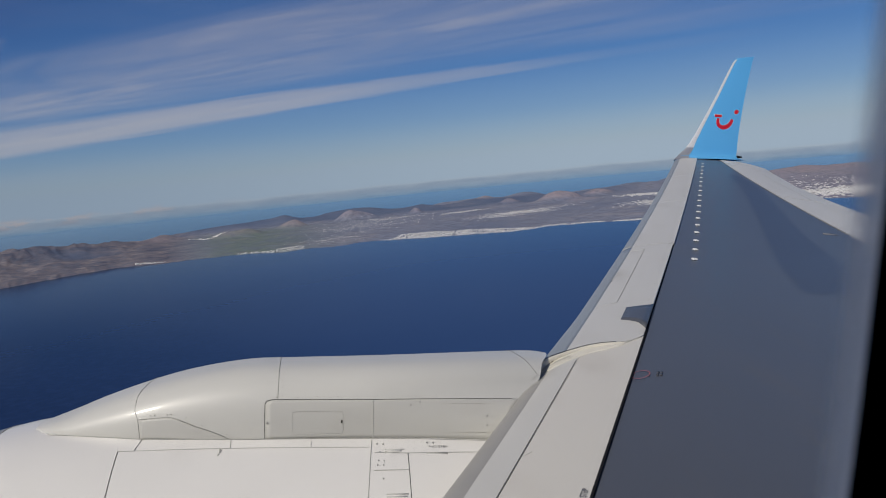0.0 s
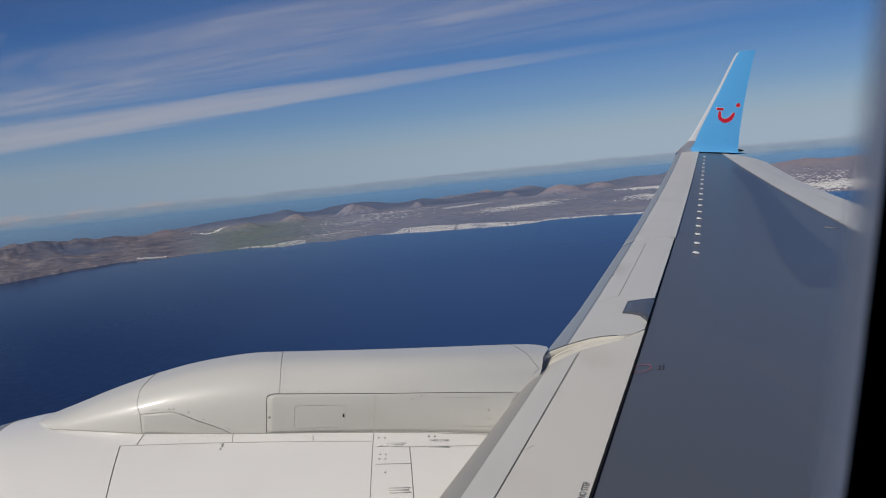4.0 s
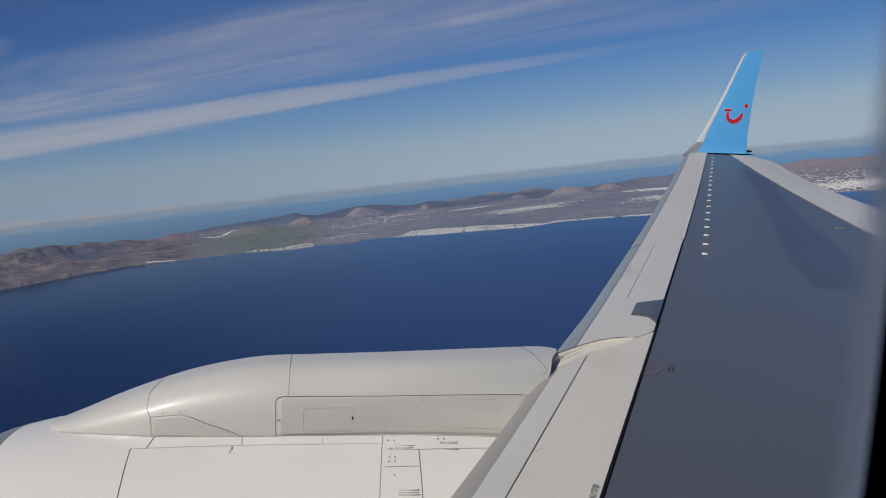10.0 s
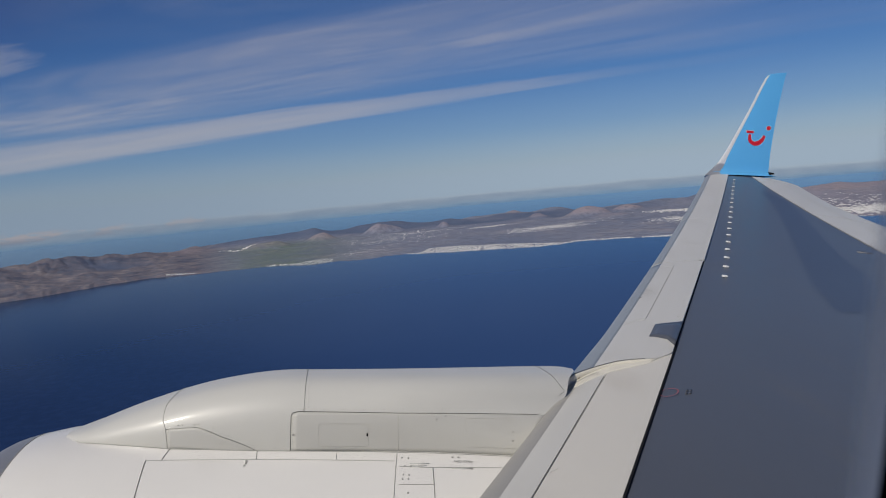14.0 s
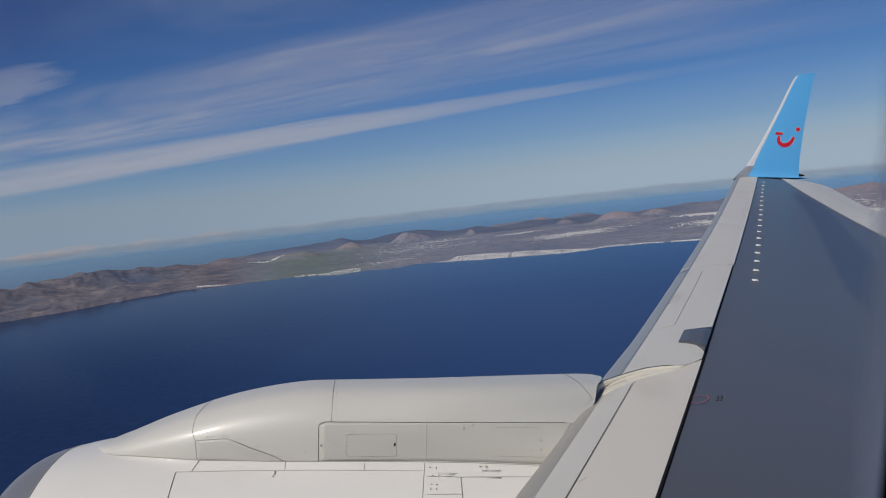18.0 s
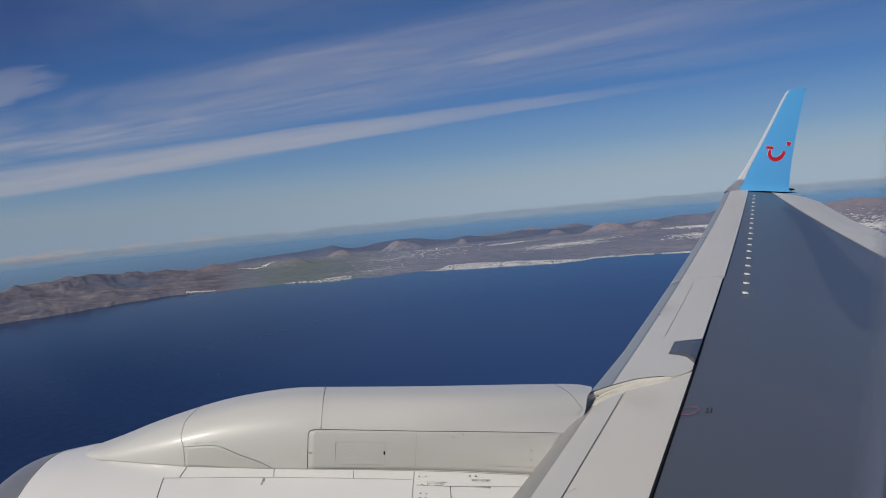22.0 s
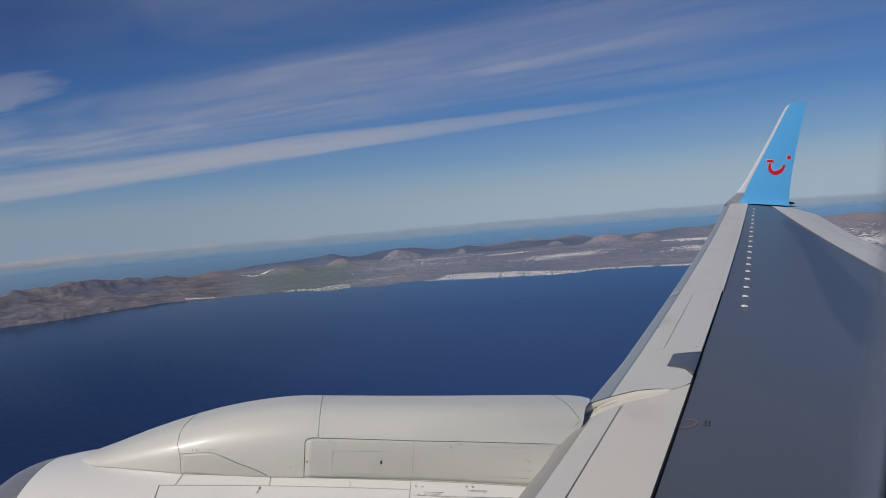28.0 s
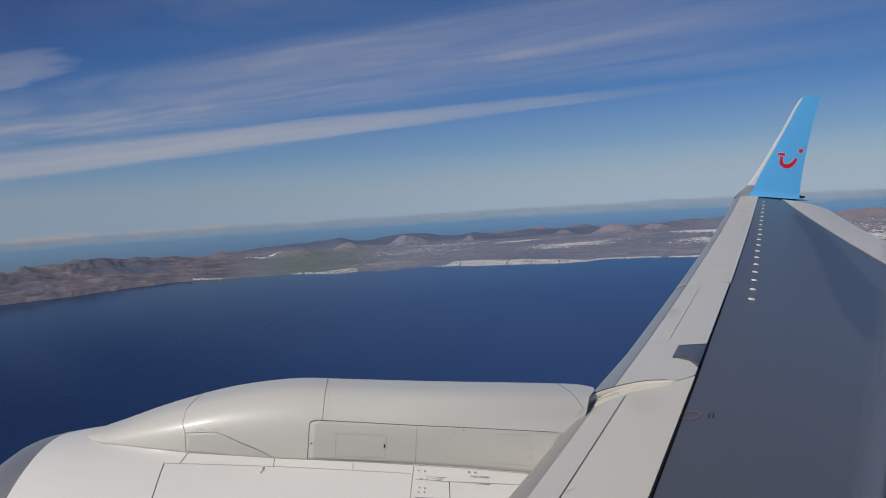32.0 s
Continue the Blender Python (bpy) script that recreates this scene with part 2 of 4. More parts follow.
PAINT = material("white_paint", (0.80, 0.785, 0.745), 0.32, vary=0.025, grain=1.6, coat=0.35, dirt=((0.5, 0.48, 0.43), 0.16))
PYLON_PAINT = material("cream_white_paint", (0.615, 0.61, 0.57), 0.42, vary=0.03, grain=2.2, coat=0.22, dirt=((0.42, 0.41, 0.36), 0.2))
SIDE_PAINT = material("grey_side_panel_paint", (0.535, 0.53, 0.495), 0.5, vary=0.04, grain=2.4, coat=0.08, dirt=((0.40, 0.385, 0.34), 0.3))
# Darker than the edge behind it: the nose's shade is in the colour.
NOSE_SHADED = material("shaded_grey_nose_paint", (0.36, 0.35, 0.325), 0.45, vary=0.06, grain=1.5, dirt=((0.25, 0.24, 0.22), 0.3))
SLAT_PAINT = material("light_grey_paint", (0.615, 0.605, 0.565), 0.4, vary=0.05, grain=1.2, stretch=(1.5, 0.5, 1), dirt=((0.40, 0.375, 0.315), 0.6))
PANEL_PAINT = material("warm_grey_paint", (0.665, 0.64, 0.575), 0.42, vary=0.05, grain=1.2, stretch=(1.5, 0.5, 1), dirt=((0.50, 0.465, 0.40), 0.5))
BROWN_GAP = material("brown_shaded_recess", (0.12, 0.095, 0.065), 0.8, vary=0.2, grain=12)
RIB_PAINT = material("cream_primer", (0.70, 0.67, 0.585), 0.5, vary=0.06, grain=9, dirt=((0.35, 0.31, 0.24), 0.4))
WING_GREY = material("dark_grey_wing_coating", (0.090, 0.099, 0.118), 0.33, spec=0.34, rough_vary=0.02, vary=0.07, grain=0.8, stretch=(1.6, 0.5, 1), dirt=((0.13, 0.125, 0.12), 0.35))
WING_MID = material("mid_grey_wing_stripe", (0.078, 0.086, 0.106), 0.33, spec=0.34, rough_vary=0.02, vary=0.07, grain=0.8, stretch=(1.6, 0.5, 1), dirt=((0.13, 0.125, 0.12), 0.3))
WING_DARK = material("darker_grey_wing_stripe", (0.062, 0.069, 0.092), 0.33, spec=0.34, rough_vary=0.02, vary=0.07, grain=0.8, stretch=(1.6, 0.5, 1), dirt=((0.12, 0.115, 0.11), 0.3))
BARE_METAL = material("bare_aluminium", (0.52, 0.55, 0.54), 0.44, 0.55, rough_vary=0.03, vary=0.05, grain=2.0, stretch=(1, 0.4, 1))
EDGE_METAL = material("polished_edge_metal", (0.80, 0.80, 0.79), 0.34, 0.25, vary=0.04, grain=2, rough_vary=0.04)
ROOT_METAL = material("grey_root_metal", (0.46, 0.47, 0.49), 0.4, 0.5, vary=0.05, grain=2, rough_vary=0.04)
STRIP_PAINT = material("cool_light_grey_paint", (0.585, 0.58, 0.548), 0.55, vary=0.05, grain=1.2, stretch=(1.5, 0.5, 1), dirt=((0.46, 0.45, 0.43), 0.3))
LIP_METAL = material("dull_inlet_metal", (0.52, 0.515, 0.50), 0.42, 0.75, vary=0.06, grain=3, rough_vary=0.05)
SEAL = material("black_rubber_seal", (0.010, 0.010, 0.011), 0.8, vary=0.2, grain=8, spec=0.15)
SEAM = material("grey_sealant", (0.15, 0.15, 0.14), 0.7, vary=0.25, grain=9)
SEAM_LIGHT = material("pale_grey_sealant", (0.36, 0.36, 0.33), 0.6, vary=0.1, grain=9)
SEAM_GHOST = material("painted_over_sealant", (0.60, 0.60, 0.555), 0.5, vary=0.05, grain=9)
SEAM_FAINT = material("faint_sealant", (0.50, 0.50, 0.46), 0.6, vary=0.1, grain=9)
RIVET = material("fastener_steel", (0.34, 0.335, 0.315), 0.5, 0.3, vary=0.3, grain=12)
BLUE = material("sky_blue_paint", (0.12, 0.455, 0.82), 0.3, vary=0.03, grain=1.5, coat=0.4)
RED = material("red_paint", (0.62, 0.012, 0.03), 0.35, vary=0.04, grain=6)
RED_FADED = material("faded_red_paint", (0.42, 0.12, 0.12), 0.5, vary=0.1, grain=20)
WHITE_MARK = material("white_mark_paint", (0.8, 0.8, 0.78), 0.45, vary=0.04, grain=20)
BLACK_MARK = material("black_mark_paint", (0.03, 0.03, 0.035), 0.5, vary=0.1, grain=30)
WING_SCUFF = material("pale_scuff", (0.2, 0.205, 0.22), 0.5, vary=0.2, grain=30)
STENCIL = material("stencil_paint", (0.10, 0.10, 0.10), 0.5, vary=0.1, grain=30)
FADED_MARK = material("faded_dark_paint", (0.064, 0.070, 0.086), 0.5, vary=0.1, grain=30)
GREY_MARK = material("grey_mark_paint", (0.52, 0.52, 0.50), 0.5, vary=0.1, grain=30)
# The unlit cabin's darkness is put into this near-black colour.
SHADED_LINING = material("shade_black_lining", (0.008, 0.008, 0.009), 0.8, vary=0.1, grain=12)


def seal_material():
    """Milky acrylic edge that lets daylight through and clears towards the pane."""
    m = bpy.data.materials.new("milky_acrylic_edge")
    m.use_nodes = True
    t = m.node_tree
    mix, a, b = t.nodes.new("ShaderNodeMixShader"), t.nodes.new("ShaderNodeBsdfTranslucent"), t.nodes.new("ShaderNodeBsdfDiffuse")
    a.inputs[0].default_value, b.inputs[0].default_value = (0.98, 0.94, 0.88, 1), (0.9, 0.87, 0.82, 1)
    mix.inputs[0].default_value = 0.2
    t.links.new(a.outputs[0], mix.inputs[1])
    t.links.new(b.outputs[0], mix.inputs[2])
    milk = t.nodes.new("ShaderNodeAttribute")
    milk.attribute_name = "milkiness"
    fade, clear = t.nodes.new("ShaderNodeMixShader"), t.nodes.new("ShaderNodeBsdfTransparent")
    t.links.new(milk.outputs["Fac"], fade.inputs[0])
    t.links.new(clear.outputs[0], fade.inputs[1])
    t.links.new(mix.outputs[0], fade.inputs[2])
    t.links.new(fade.outputs[0], t.nodes["Material Output"].inputs[0])
    return m


FRAME_GREY = seal_material()


def pane_material():
    m = bpy.data.materials.new("clear_acrylic")
    m.use_nodes = True
    t = m.node_tree
    mix, clear, shine = t.nodes.new("ShaderNodeMixShader"), t.nodes.new("ShaderNodeBsdfTransparent"), t.nodes.new("ShaderNodeBsdfGlossy")
    shine.inputs["Roughness"].default_value = 0.02
    mix.inputs[0].default_value = 0.02
    t.links.new(clear.outputs[0], mix.inputs[1])
    t.links.new(shine.outputs[0], mix.inputs[2])
    t.links.new(mix.outputs[0], t.nodes["Material Output"].inputs[0])
    return m


def sea_material():
    """Deep water: blue body with its uneven brightness painted in, and a sheen that only grazing views get, standing in
    for far haze.
    """
    m = bpy.data.materials.new("deep_blue_sea")
    m.use_nodes = True
    t = m.node_tree
    t.nodes.clear()
    pos = t.nodes.new("ShaderNodeNewGeometry").outputs["Position"]
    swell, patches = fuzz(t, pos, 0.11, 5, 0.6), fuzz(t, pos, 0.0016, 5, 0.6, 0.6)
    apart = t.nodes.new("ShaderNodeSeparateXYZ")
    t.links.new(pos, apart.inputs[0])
    # The sea's uneven light goes into the body colour: darker west, lighter east.
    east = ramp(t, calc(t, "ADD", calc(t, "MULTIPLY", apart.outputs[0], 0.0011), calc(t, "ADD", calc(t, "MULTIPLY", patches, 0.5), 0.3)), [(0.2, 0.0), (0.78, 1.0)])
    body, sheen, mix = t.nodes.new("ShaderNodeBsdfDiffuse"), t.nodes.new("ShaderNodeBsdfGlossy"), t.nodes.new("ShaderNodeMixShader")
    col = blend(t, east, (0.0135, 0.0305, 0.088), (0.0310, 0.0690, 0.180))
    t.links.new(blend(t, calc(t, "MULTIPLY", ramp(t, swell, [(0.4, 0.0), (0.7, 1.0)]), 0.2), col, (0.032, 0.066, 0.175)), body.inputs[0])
    sheen.inputs["Roughness"].default_value = 0.12
    # Tint and strength of the gloss imitate the haze over far water.
    sheen.inputs["Color"].default_value = (0.76, 0.90, 0.97, 1)
    n = t.nodes.new("ShaderNodeBump")
    n.inputs["Strength"].default_value, n.inputs["Distance"].default_value = 0.06, 0.5
    t.links.new(swell, n.inputs["Height"])
    t.links.new(n.outputs[0], sheen.inputs["Normal"])
    graze = t.nodes.new("ShaderNodeLayerWeight")
    graze.inputs[0].default_value = 0.5
    t.links.new(calc(t, "ADD", calc(t, "MULTIPLY", calc(t, "POWER", graze.outputs["Facing"], 8.0), 0.36), calc(t, "MULTIPLY", calc(t, "POWER", graze.outputs["Facing"], 18.0), 1.02), clamp=True), mix.inputs[0])
    t.links.new(body.outputs[0], mix.inputs[1])
    t.links.new(sheen.outputs[0], mix.inputs[2])
    t.links.new(mix.outputs[0], t.nodes.new("ShaderNodeOutputMaterial").inputs[0])
    return m


def land_material():
    """Bare volcanic slopes with distance haze in their colours; the ground layer says where fields (green), cinder
    cones (red) and lava with a shaded valley (blue) lie.
    """
    m = bpy.data.materials.new("hazy_dry_volcanic_land")
    m.use_nodes = True
    t = m.node_tree
    p = t.nodes["Principled BSDF"]
    p.inputs["Roughness"].default_value, p.inputs["Specular IOR Level"].default_value = 0.95, 0.1
    g = t.nodes.new("ShaderNodeNewGeometry")
    layer = t.nodes.new("ShaderNodeAttribute")
    layer.attribute_name = "ground_kind"
    kinds = t.nodes.new("ShaderNodeSeparateColor")
    t.links.new(layer.outputs["Color"], kinds.inputs[0])
    pos = g.outputs["Position"]
    a, b, c = fuzz(t, pos, 0.0045, 6, 0.6), fuzz(t, pos, 0.018, 8, 0.68, 0.6), fuzz(t, pos, 0.07, 7, 0.65)
    # Blue-grey tints put the haze of distance into the ground's colours.
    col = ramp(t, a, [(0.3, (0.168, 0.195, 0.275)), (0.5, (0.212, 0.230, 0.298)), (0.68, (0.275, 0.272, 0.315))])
    rock = ramp(t, b, [(0.36, (0.085, 0.090, 0.128)), (0.5, (0.160, 0.148, 0.172)), (0.64, (0.235, 0.205, 0.210))])
    col = blend(t, layer.outputs["Alpha"], col, rock)
    col = blend(t, calc(t, "MULTIPLY", kinds.outputs[1], ramp(t, b, [(0.34, 0.35), (0.52, 0.95)])), col, (0.150, 0.194, 0.168))
    col = blend(t, calc(t, "MULTIPLY", ramp(t, b, [(0.52, 0.0), (0.66, 1.0)]), 0.34), col, (0.30, 0.265, 0.272))
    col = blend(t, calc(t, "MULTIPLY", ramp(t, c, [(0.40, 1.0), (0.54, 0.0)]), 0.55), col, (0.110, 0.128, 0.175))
    # Lava on the far ridges is bluer still, its haze painted in.
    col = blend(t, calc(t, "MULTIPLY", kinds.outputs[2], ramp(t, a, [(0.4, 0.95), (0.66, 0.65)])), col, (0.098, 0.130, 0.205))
    col = blend(t, calc(t, "MULTIPLY", kinds.outputs[0], ramp(t, c, [(0.36, 0.35), (0.54, 0.8)])), col, (0.325, 0.265, 0.280))
    t.links.new(col, p.inputs["Base Color"])
    n = t.nodes.new("ShaderNodeBump")
    n.inputs["Strength"].default_value, n.inputs["Distance"].default_value = 0.7, 5.0
    t.links.new(calc(t, "ADD", b, calc(t, "MULTIPLY", c, 0.35)), n.inputs["Height"])
    t.links.new(n.outputs[0], p.inputs["Normal"])
    return m


PANE, SEA, LAND = pane_material(), sea_material(), land_material()


def house_material():
    """Whitewash that differs from house to house."""
    m = material("whitewashed_walls", (0.56, 0.55, 0.54), 0.8, vary=0.12, grain=0.05)
    t = m.node_tree
    own = t.nodes.new("ShaderNodeNewGeometry").outputs["Random Per Island"]
    t.links.new(ramp(t, own, [(0.0, (0.34, 0.32, 0.31)), (0.14, (0.58, 0.56, 0.53)), (0.5, (0.74, 0.73, 0.70)), (1.0, (0.85, 0.84, 0.81))], False), t.nodes["Principled BSDF"].inputs["Base Color"])
    return m


HOUSE = house_material()


# ---- building helpers ----
def part(name, bm, mat, parent=None, label="", smooth=True):
    """Links bm as one mesh object under a thing or a part."""
    me = bpy.data.meshes.new(name)
    bm.to_mesh(me)
    bm.free()
    me.materials.append(mat)
    if smooth:
        for poly in me.polygons:
            poly.use_smooth = True
    ob = new(name, me)
    if parent is not None:
        ob.parent = parent
    if label:
        ob["label"] = label
    return ob


def grid(rows, closed=False):
    """A sheet through rows of points."""
    bm = bmesh.new()
    vs = [[bm.verts.new(p) for p in row] for row in rows]
    for a, b in zip(vs, vs[1:]):
        n = len(a)
        for i in range(n if closed else n - 1):
            j = (i + 1) % n
            bm.faces.new((a[i], a[j], b[j], b[i]))
    return bm


def shell(fn, us, vs, top, low):
    """A plate with thickness over fn(u, v, lift), between the lifts top and low."""
    loops = []
    for u in us:
        over = [fn(u, v, top) for v in vs]
        under = [fn(u, v, low) for v in reversed(vs)]
        loops.append(over + under)
    bm = grid(loops, True)
    bm.verts.ensure_lookup_table()
    n = len(loops[0])
    h = n // 2
    for base in (0, (len(us) - 1) * n):
        for i in range(h - 1):
            q = (base + i, base + i + 1, base + n - 2 - i, base + n - 1 - i)
            bm.faces.new([bm.verts[j] for j in q])
    bmesh.ops.recalc_face_normals(bm, faces=bm.faces)
    return bm


def span(a, b, n):
    return [a + (b - a) * i / (n - 1) for i in range(n)]


def crease(ob, degrees=32):
    """Keeps hard edges hard on a smooth mesh."""
    ob.data.set_sharp_from_angle(angle=radians(degrees))
    return ob


def ribbon(fn, line, width, lift, per=0.06):
    """A flat strip of sealant along a line of (u, v) on the surface fn."""
    pts = []
    for (u0, v0), (u1, v1) in zip(line, line[1:]):
        a, b = Vector(fn(u0, v0)), Vector(fn(u1, v1))
        n = max(2, int((b - a).length / per))
        pts += [(u0 + (u1 - u0) * i / n, v0 + (v1 - v0) * i / n) for i in range(n)]
    pts.append(line[-1])
    at = [Vector(fn(u, v)) for u, v in pts]
    e = 1e-3
    rows = []
    for i, (u, v) in enumerate(pts):
        du, dv = Vector(fn(u + e, v)) - Vector(fn(u - e, v)), Vector(fn(u, v + e)) - Vector(fn(u, v - e))
        nrm = du.cross(dv).normalized()
        if nrm.z < 0 and abs(nrm.z) > 0.02:
            nrm = -nrm
        if abs(nrm.z) <= 0.02 and nrm.y > 0:
            nrm = -nrm
        run = (at[min(i + 1, len(at) - 1)] - at[max(i - 1, 0)]).normalized()
        side = run.cross(nrm).normalized() * width * 0.4
        p = at[i] + nrm * lift
        rows.append([p - side, p - side * 0.5 + nrm * 0.0012, p + side * 0.5 + nrm * 0.0012, p + side])
    return grid(rows)


def disc(fn, u, v, r, lift, h=0.002, n=10):
    """A low round head set on the surface fn."""
    e = 1e-3
    c = Vector(fn(u, v))
    du, dv = Vector(fn(u + e, v)) - Vector(fn(u - e, v)), Vector(fn(u, v + e)) - Vector(fn(u, v - e))
    nrm = du.cross(dv).normalized()
    if nrm.dot(-c) < 0:
        nrm = -nrm
    a = nrm.orthogonal().normalized()
    b = nrm.cross(a)
    bm = bmesh.new()
    rings = []
    for rr, hh in ((r, lift - 0.002), (r, lift + h * 0.5), (r * 0.75, lift + h)):
        rings.append([bm.verts.new(c + nrm * hh + (a * math.cos(2 * math.pi * i / n) + b * math.sin(2 * math.pi * i / n)) * rr) for i in range(n)])
    for p, q in zip(rings, rings[1:]):
        for i in range(n):
            bm.faces.new((p[i], p[(i + 1) % n], q[(i + 1) % n], q[i]))
    bm.faces.new(rings[-1])
    return bm


# ---- forms of the aircraft ----
def curve(keys, x):
    """Smooth value at x through (x, value) keys."""
    if x <= keys[0][0]:
        return keys[0][1]
    for i in range(len(keys) - 1):
        (x0, a), (x1, b) = keys[i], keys[i + 1]
        if x <= x1:
            m0 = (b - keys[i - 1][1]) / (x1 - keys[i - 1][0]) if i else (b - a) / (x1 - x0)
            m1 = (keys[i + 2][1] - a) / (keys[i + 2][0] - x0) if i + 2 < len(keys) else (b - a) / (x1 - x0)
            h = x1 - x0
            s = (x - x0) / h
            return ((2 * s**3 - 3 * s**2 + 1) * a + (s**3 - 2 * s**2 + s) * h * m0
                    + (3 * s**2 - 2 * s**3) * b + (s**3 - s**2) * h * m1)
    return keys[-1][1]


# The wing: leading edge, trailing edge and skin along the span (y outboard of the eye, metres).
def wing_le(y):
    return 0.935 + 0.5255 * (y - 3.3), -0.765 + 0.118 * (y - 3.3) + 0.0023 * (y - 3.3) ** 2


def wing_te(y):
    return 6.79 + 0.36 * (y - 8.5) if y > 6.0 else 5.89 + 0.1 * (y - 6.0)


def wing_point(y, d, lift=0.0):
    """Point of the wing's skin at span y, d metres behind the leading edge; below the wing where d is negative."""
    x0, z0 = wing_le(y)
    c = wing_te(y) - x0
    f = min(abs(d) / c, 1.0)
    t = 5 * (0.2969 * f**0.5 - 0.126 * f - 0.3516 * f**2 + 0.2843 * f**3 - 0.1036 * f**4)
    z = z0 - 0.022 * f * c - 0.25 * min(1.0, max(0.0, (y - 9.0) / 4.0)) * max(0.0, f - 0.6) ** 2 * c
    z += 0.070 * t * c + lift if d >= 0 else -0.052 * t * c - lift - 0.002
    return (x0 + f * c, y, z)


# The engine: radius along its axis, which lies at y 3.3.
AXIS_Y, AXIS_Z = 3.3, -1.872
RADIUS = [(-1.385, 0.72), (-1.378, 0.77), (-1.358, 0.835), (-1.33, 0.89), (-1.292, 0.938), (-1.25, 0.968), (-1.2, 0.99), (-1.1, 1.016), (-1.0, 1.034), (-0.7, 1.05),
          (0.0, 1.05), (0.5, 1.035), (1.2, 0.98), (2.0, 0.86)]


def cowl_point(x, a, lift=0.0):
    """Point of the cowl at x, a degrees from the top towards the cabin."""
    r = curve(RADIUS, x) + lift
    return (x, AXIS_Y - r * math.sin(math.radians(a)), AXIS_Z + r * math.cos(math.radians(a)))


# The pylon on top of the cowl: crown height and half width along x.
CROWN = [(-1.0, -0.832), (-0.9, -0.797), (-0.78, -0.748), (-0.634, -0.697), (-0.49, -0.655), (-0.34, -0.626), (-0.2, -0.61), (-0.05, -0.609), (0.3, -0.608), (0.9, -0.600), (1.7, -0.60)]
HALF = [(-1.0, 0.06), (-0.93, 0.13), (-0.75, 0.19), (-0.59, 0.222), (-0.34, 0.248), (0.0, 0.26), (0.9, 0.268), (1.7, 0.27)]


def pylon_point(x, s, lift=0.0):
    """Point of the pylon at x: s 0 at the foot towards the cabin, 1 on the crown, 2 at the far foot."""
    w, top = curve(HALF, x) + lift, curve(CROWN, x) + lift
    r = curve(RADIUS, x)
    foot = AXIS_Z + math.sqrt(r * r - w * w) - 0.01
    a = min(max(s, 0.0), 2.0) * math.pi / 2
    n = 0.6
    cy, cz = math.cos(a), math.sin(a)
    y, z = AXIS_Y - w * math.copysign(abs(cy) ** n, cy), foot + (top - foot) * abs(cz) ** 0.8
    # towards the rear the fairing veers outboard and sinks behind the wing's nose
    k, near = min(1.0, max(0.0, (x - 0.2) / 0.8)), min(1.0, max(0.0, s) / 0.5)
    k = 1 + 0.08 * k * k * near * near * (3 - 2 * near)
    return (x * k, y * k, z * k)


# ---- sea and land, at about a twelfth of full size: the view reaches no farther than 5 km ----
COAST = [(-60, 1480), (-40, 1530), (-23.7, 1585), (-20.5, 1608), (-17.2, 1651), (-14, 1709), (-12.5, 1731), (-9.9, 1685), (-8.1, 1691), (-4.2, 1668), (-2.3, 1618), (-0.3, 1626), (1.7, 1604),
         (3.7, 1636), (6.1, 1612), (9.7, 1570), (13.6, 1546), (15.6, 1549), (17.5, 1590), (21.3, 1570), (25, 1560), (28, 1640), (33, 1760), (38, 1720), (42, 1700), (60, 1650)]
FAR = [(-60, 2200), (-40, 2230), (-22, 2260), (-12, 2400), (-8, 2620), (4, 2750), (12, 2830), (22, 2850), (30, 2950), (60, 3100)]
# Hills: bearing, distance, height, radius, redness.
WEST_HILLS = [(-40, 1900, 46, 260, 0.2), (-32, 1900, 40, 170, 0.2), (-27.5, 1860, 30, 110, 0.2), (-23.4, 1850, 33, 90, 0.2), (-21.6, 1900, 38, 75, 0.2), (-20.3, 1960, 37, 70, 0.2), (-18.7, 2000, 47, 75, 0.25),
              (-17.0, 2060, 38, 80, 0.2), (-14.8, 2100, 29, 90, 0.3), (-12.3, 2150, 25, 90, 0.3), (-9.6, 2200, 24, 62, 0.45), (-15.8, 1850, 15, 60, 0.2), (-20.8, 1740, 16, 50, 0.1), (-12.2, 1890, 11, 60, 0.2)]
RIDGES = [(-6.7, 2500, 15, 90, 0), (-4.8, 2500, 17, 90, 0), (-3.0, 2500, 21, 70, 0), (-1.6, 2500, 29, 62, 0), (0.2, 2520, 14, 80, 0), (1.7, 2550, 22, 60, 0), (3.0, 2560, 27, 70, 0.1), (5.1, 2550, 14, 90, 0),
          (8.1, 2550, 18, 60, 0), (11.1, 2600, 9, 90, 0), (13.9, 2600, 12, 80, 0), (15.9, 2600, 11, 70, 0)]
CONES = [(-5.2, 2200, 15, 44, 0.4), (-4.2, 2210, 17, 40, 0.4), (-1.0, 2300, 22, 38, 0.85), (3.0, 2380, 30, 36, 0.5), (3.9, 2390, 24, 30, 0.4), (7.6, 2400, 15, 18, 0.6), (12.5, 2690, 20, 30, 0.7), (14.2, 2450, 14, 28, 0.6),
         (17.4, 2350, 27, 44, 1.0), (18.3, 2350, 21, 38, 0.9), (20.3, 2450, 21, 38, 0.9), (19.3, 2260, 9, 50, 0.4)]
EAST_HILLS = [(24.5, 2750, 7, 160, 0.2), (29, 2700, 12, 150, 0.5), (33.5, 2700, 22, 150, 0.8), (36.5, 2750, 18, 140, 0.7), (40, 2800, 22, 160, 0.6), (46, 2700, 18, 260, 0.3)]
HILLS = WEST_HILLS + RIDGES + CONES + EAST_HILLS
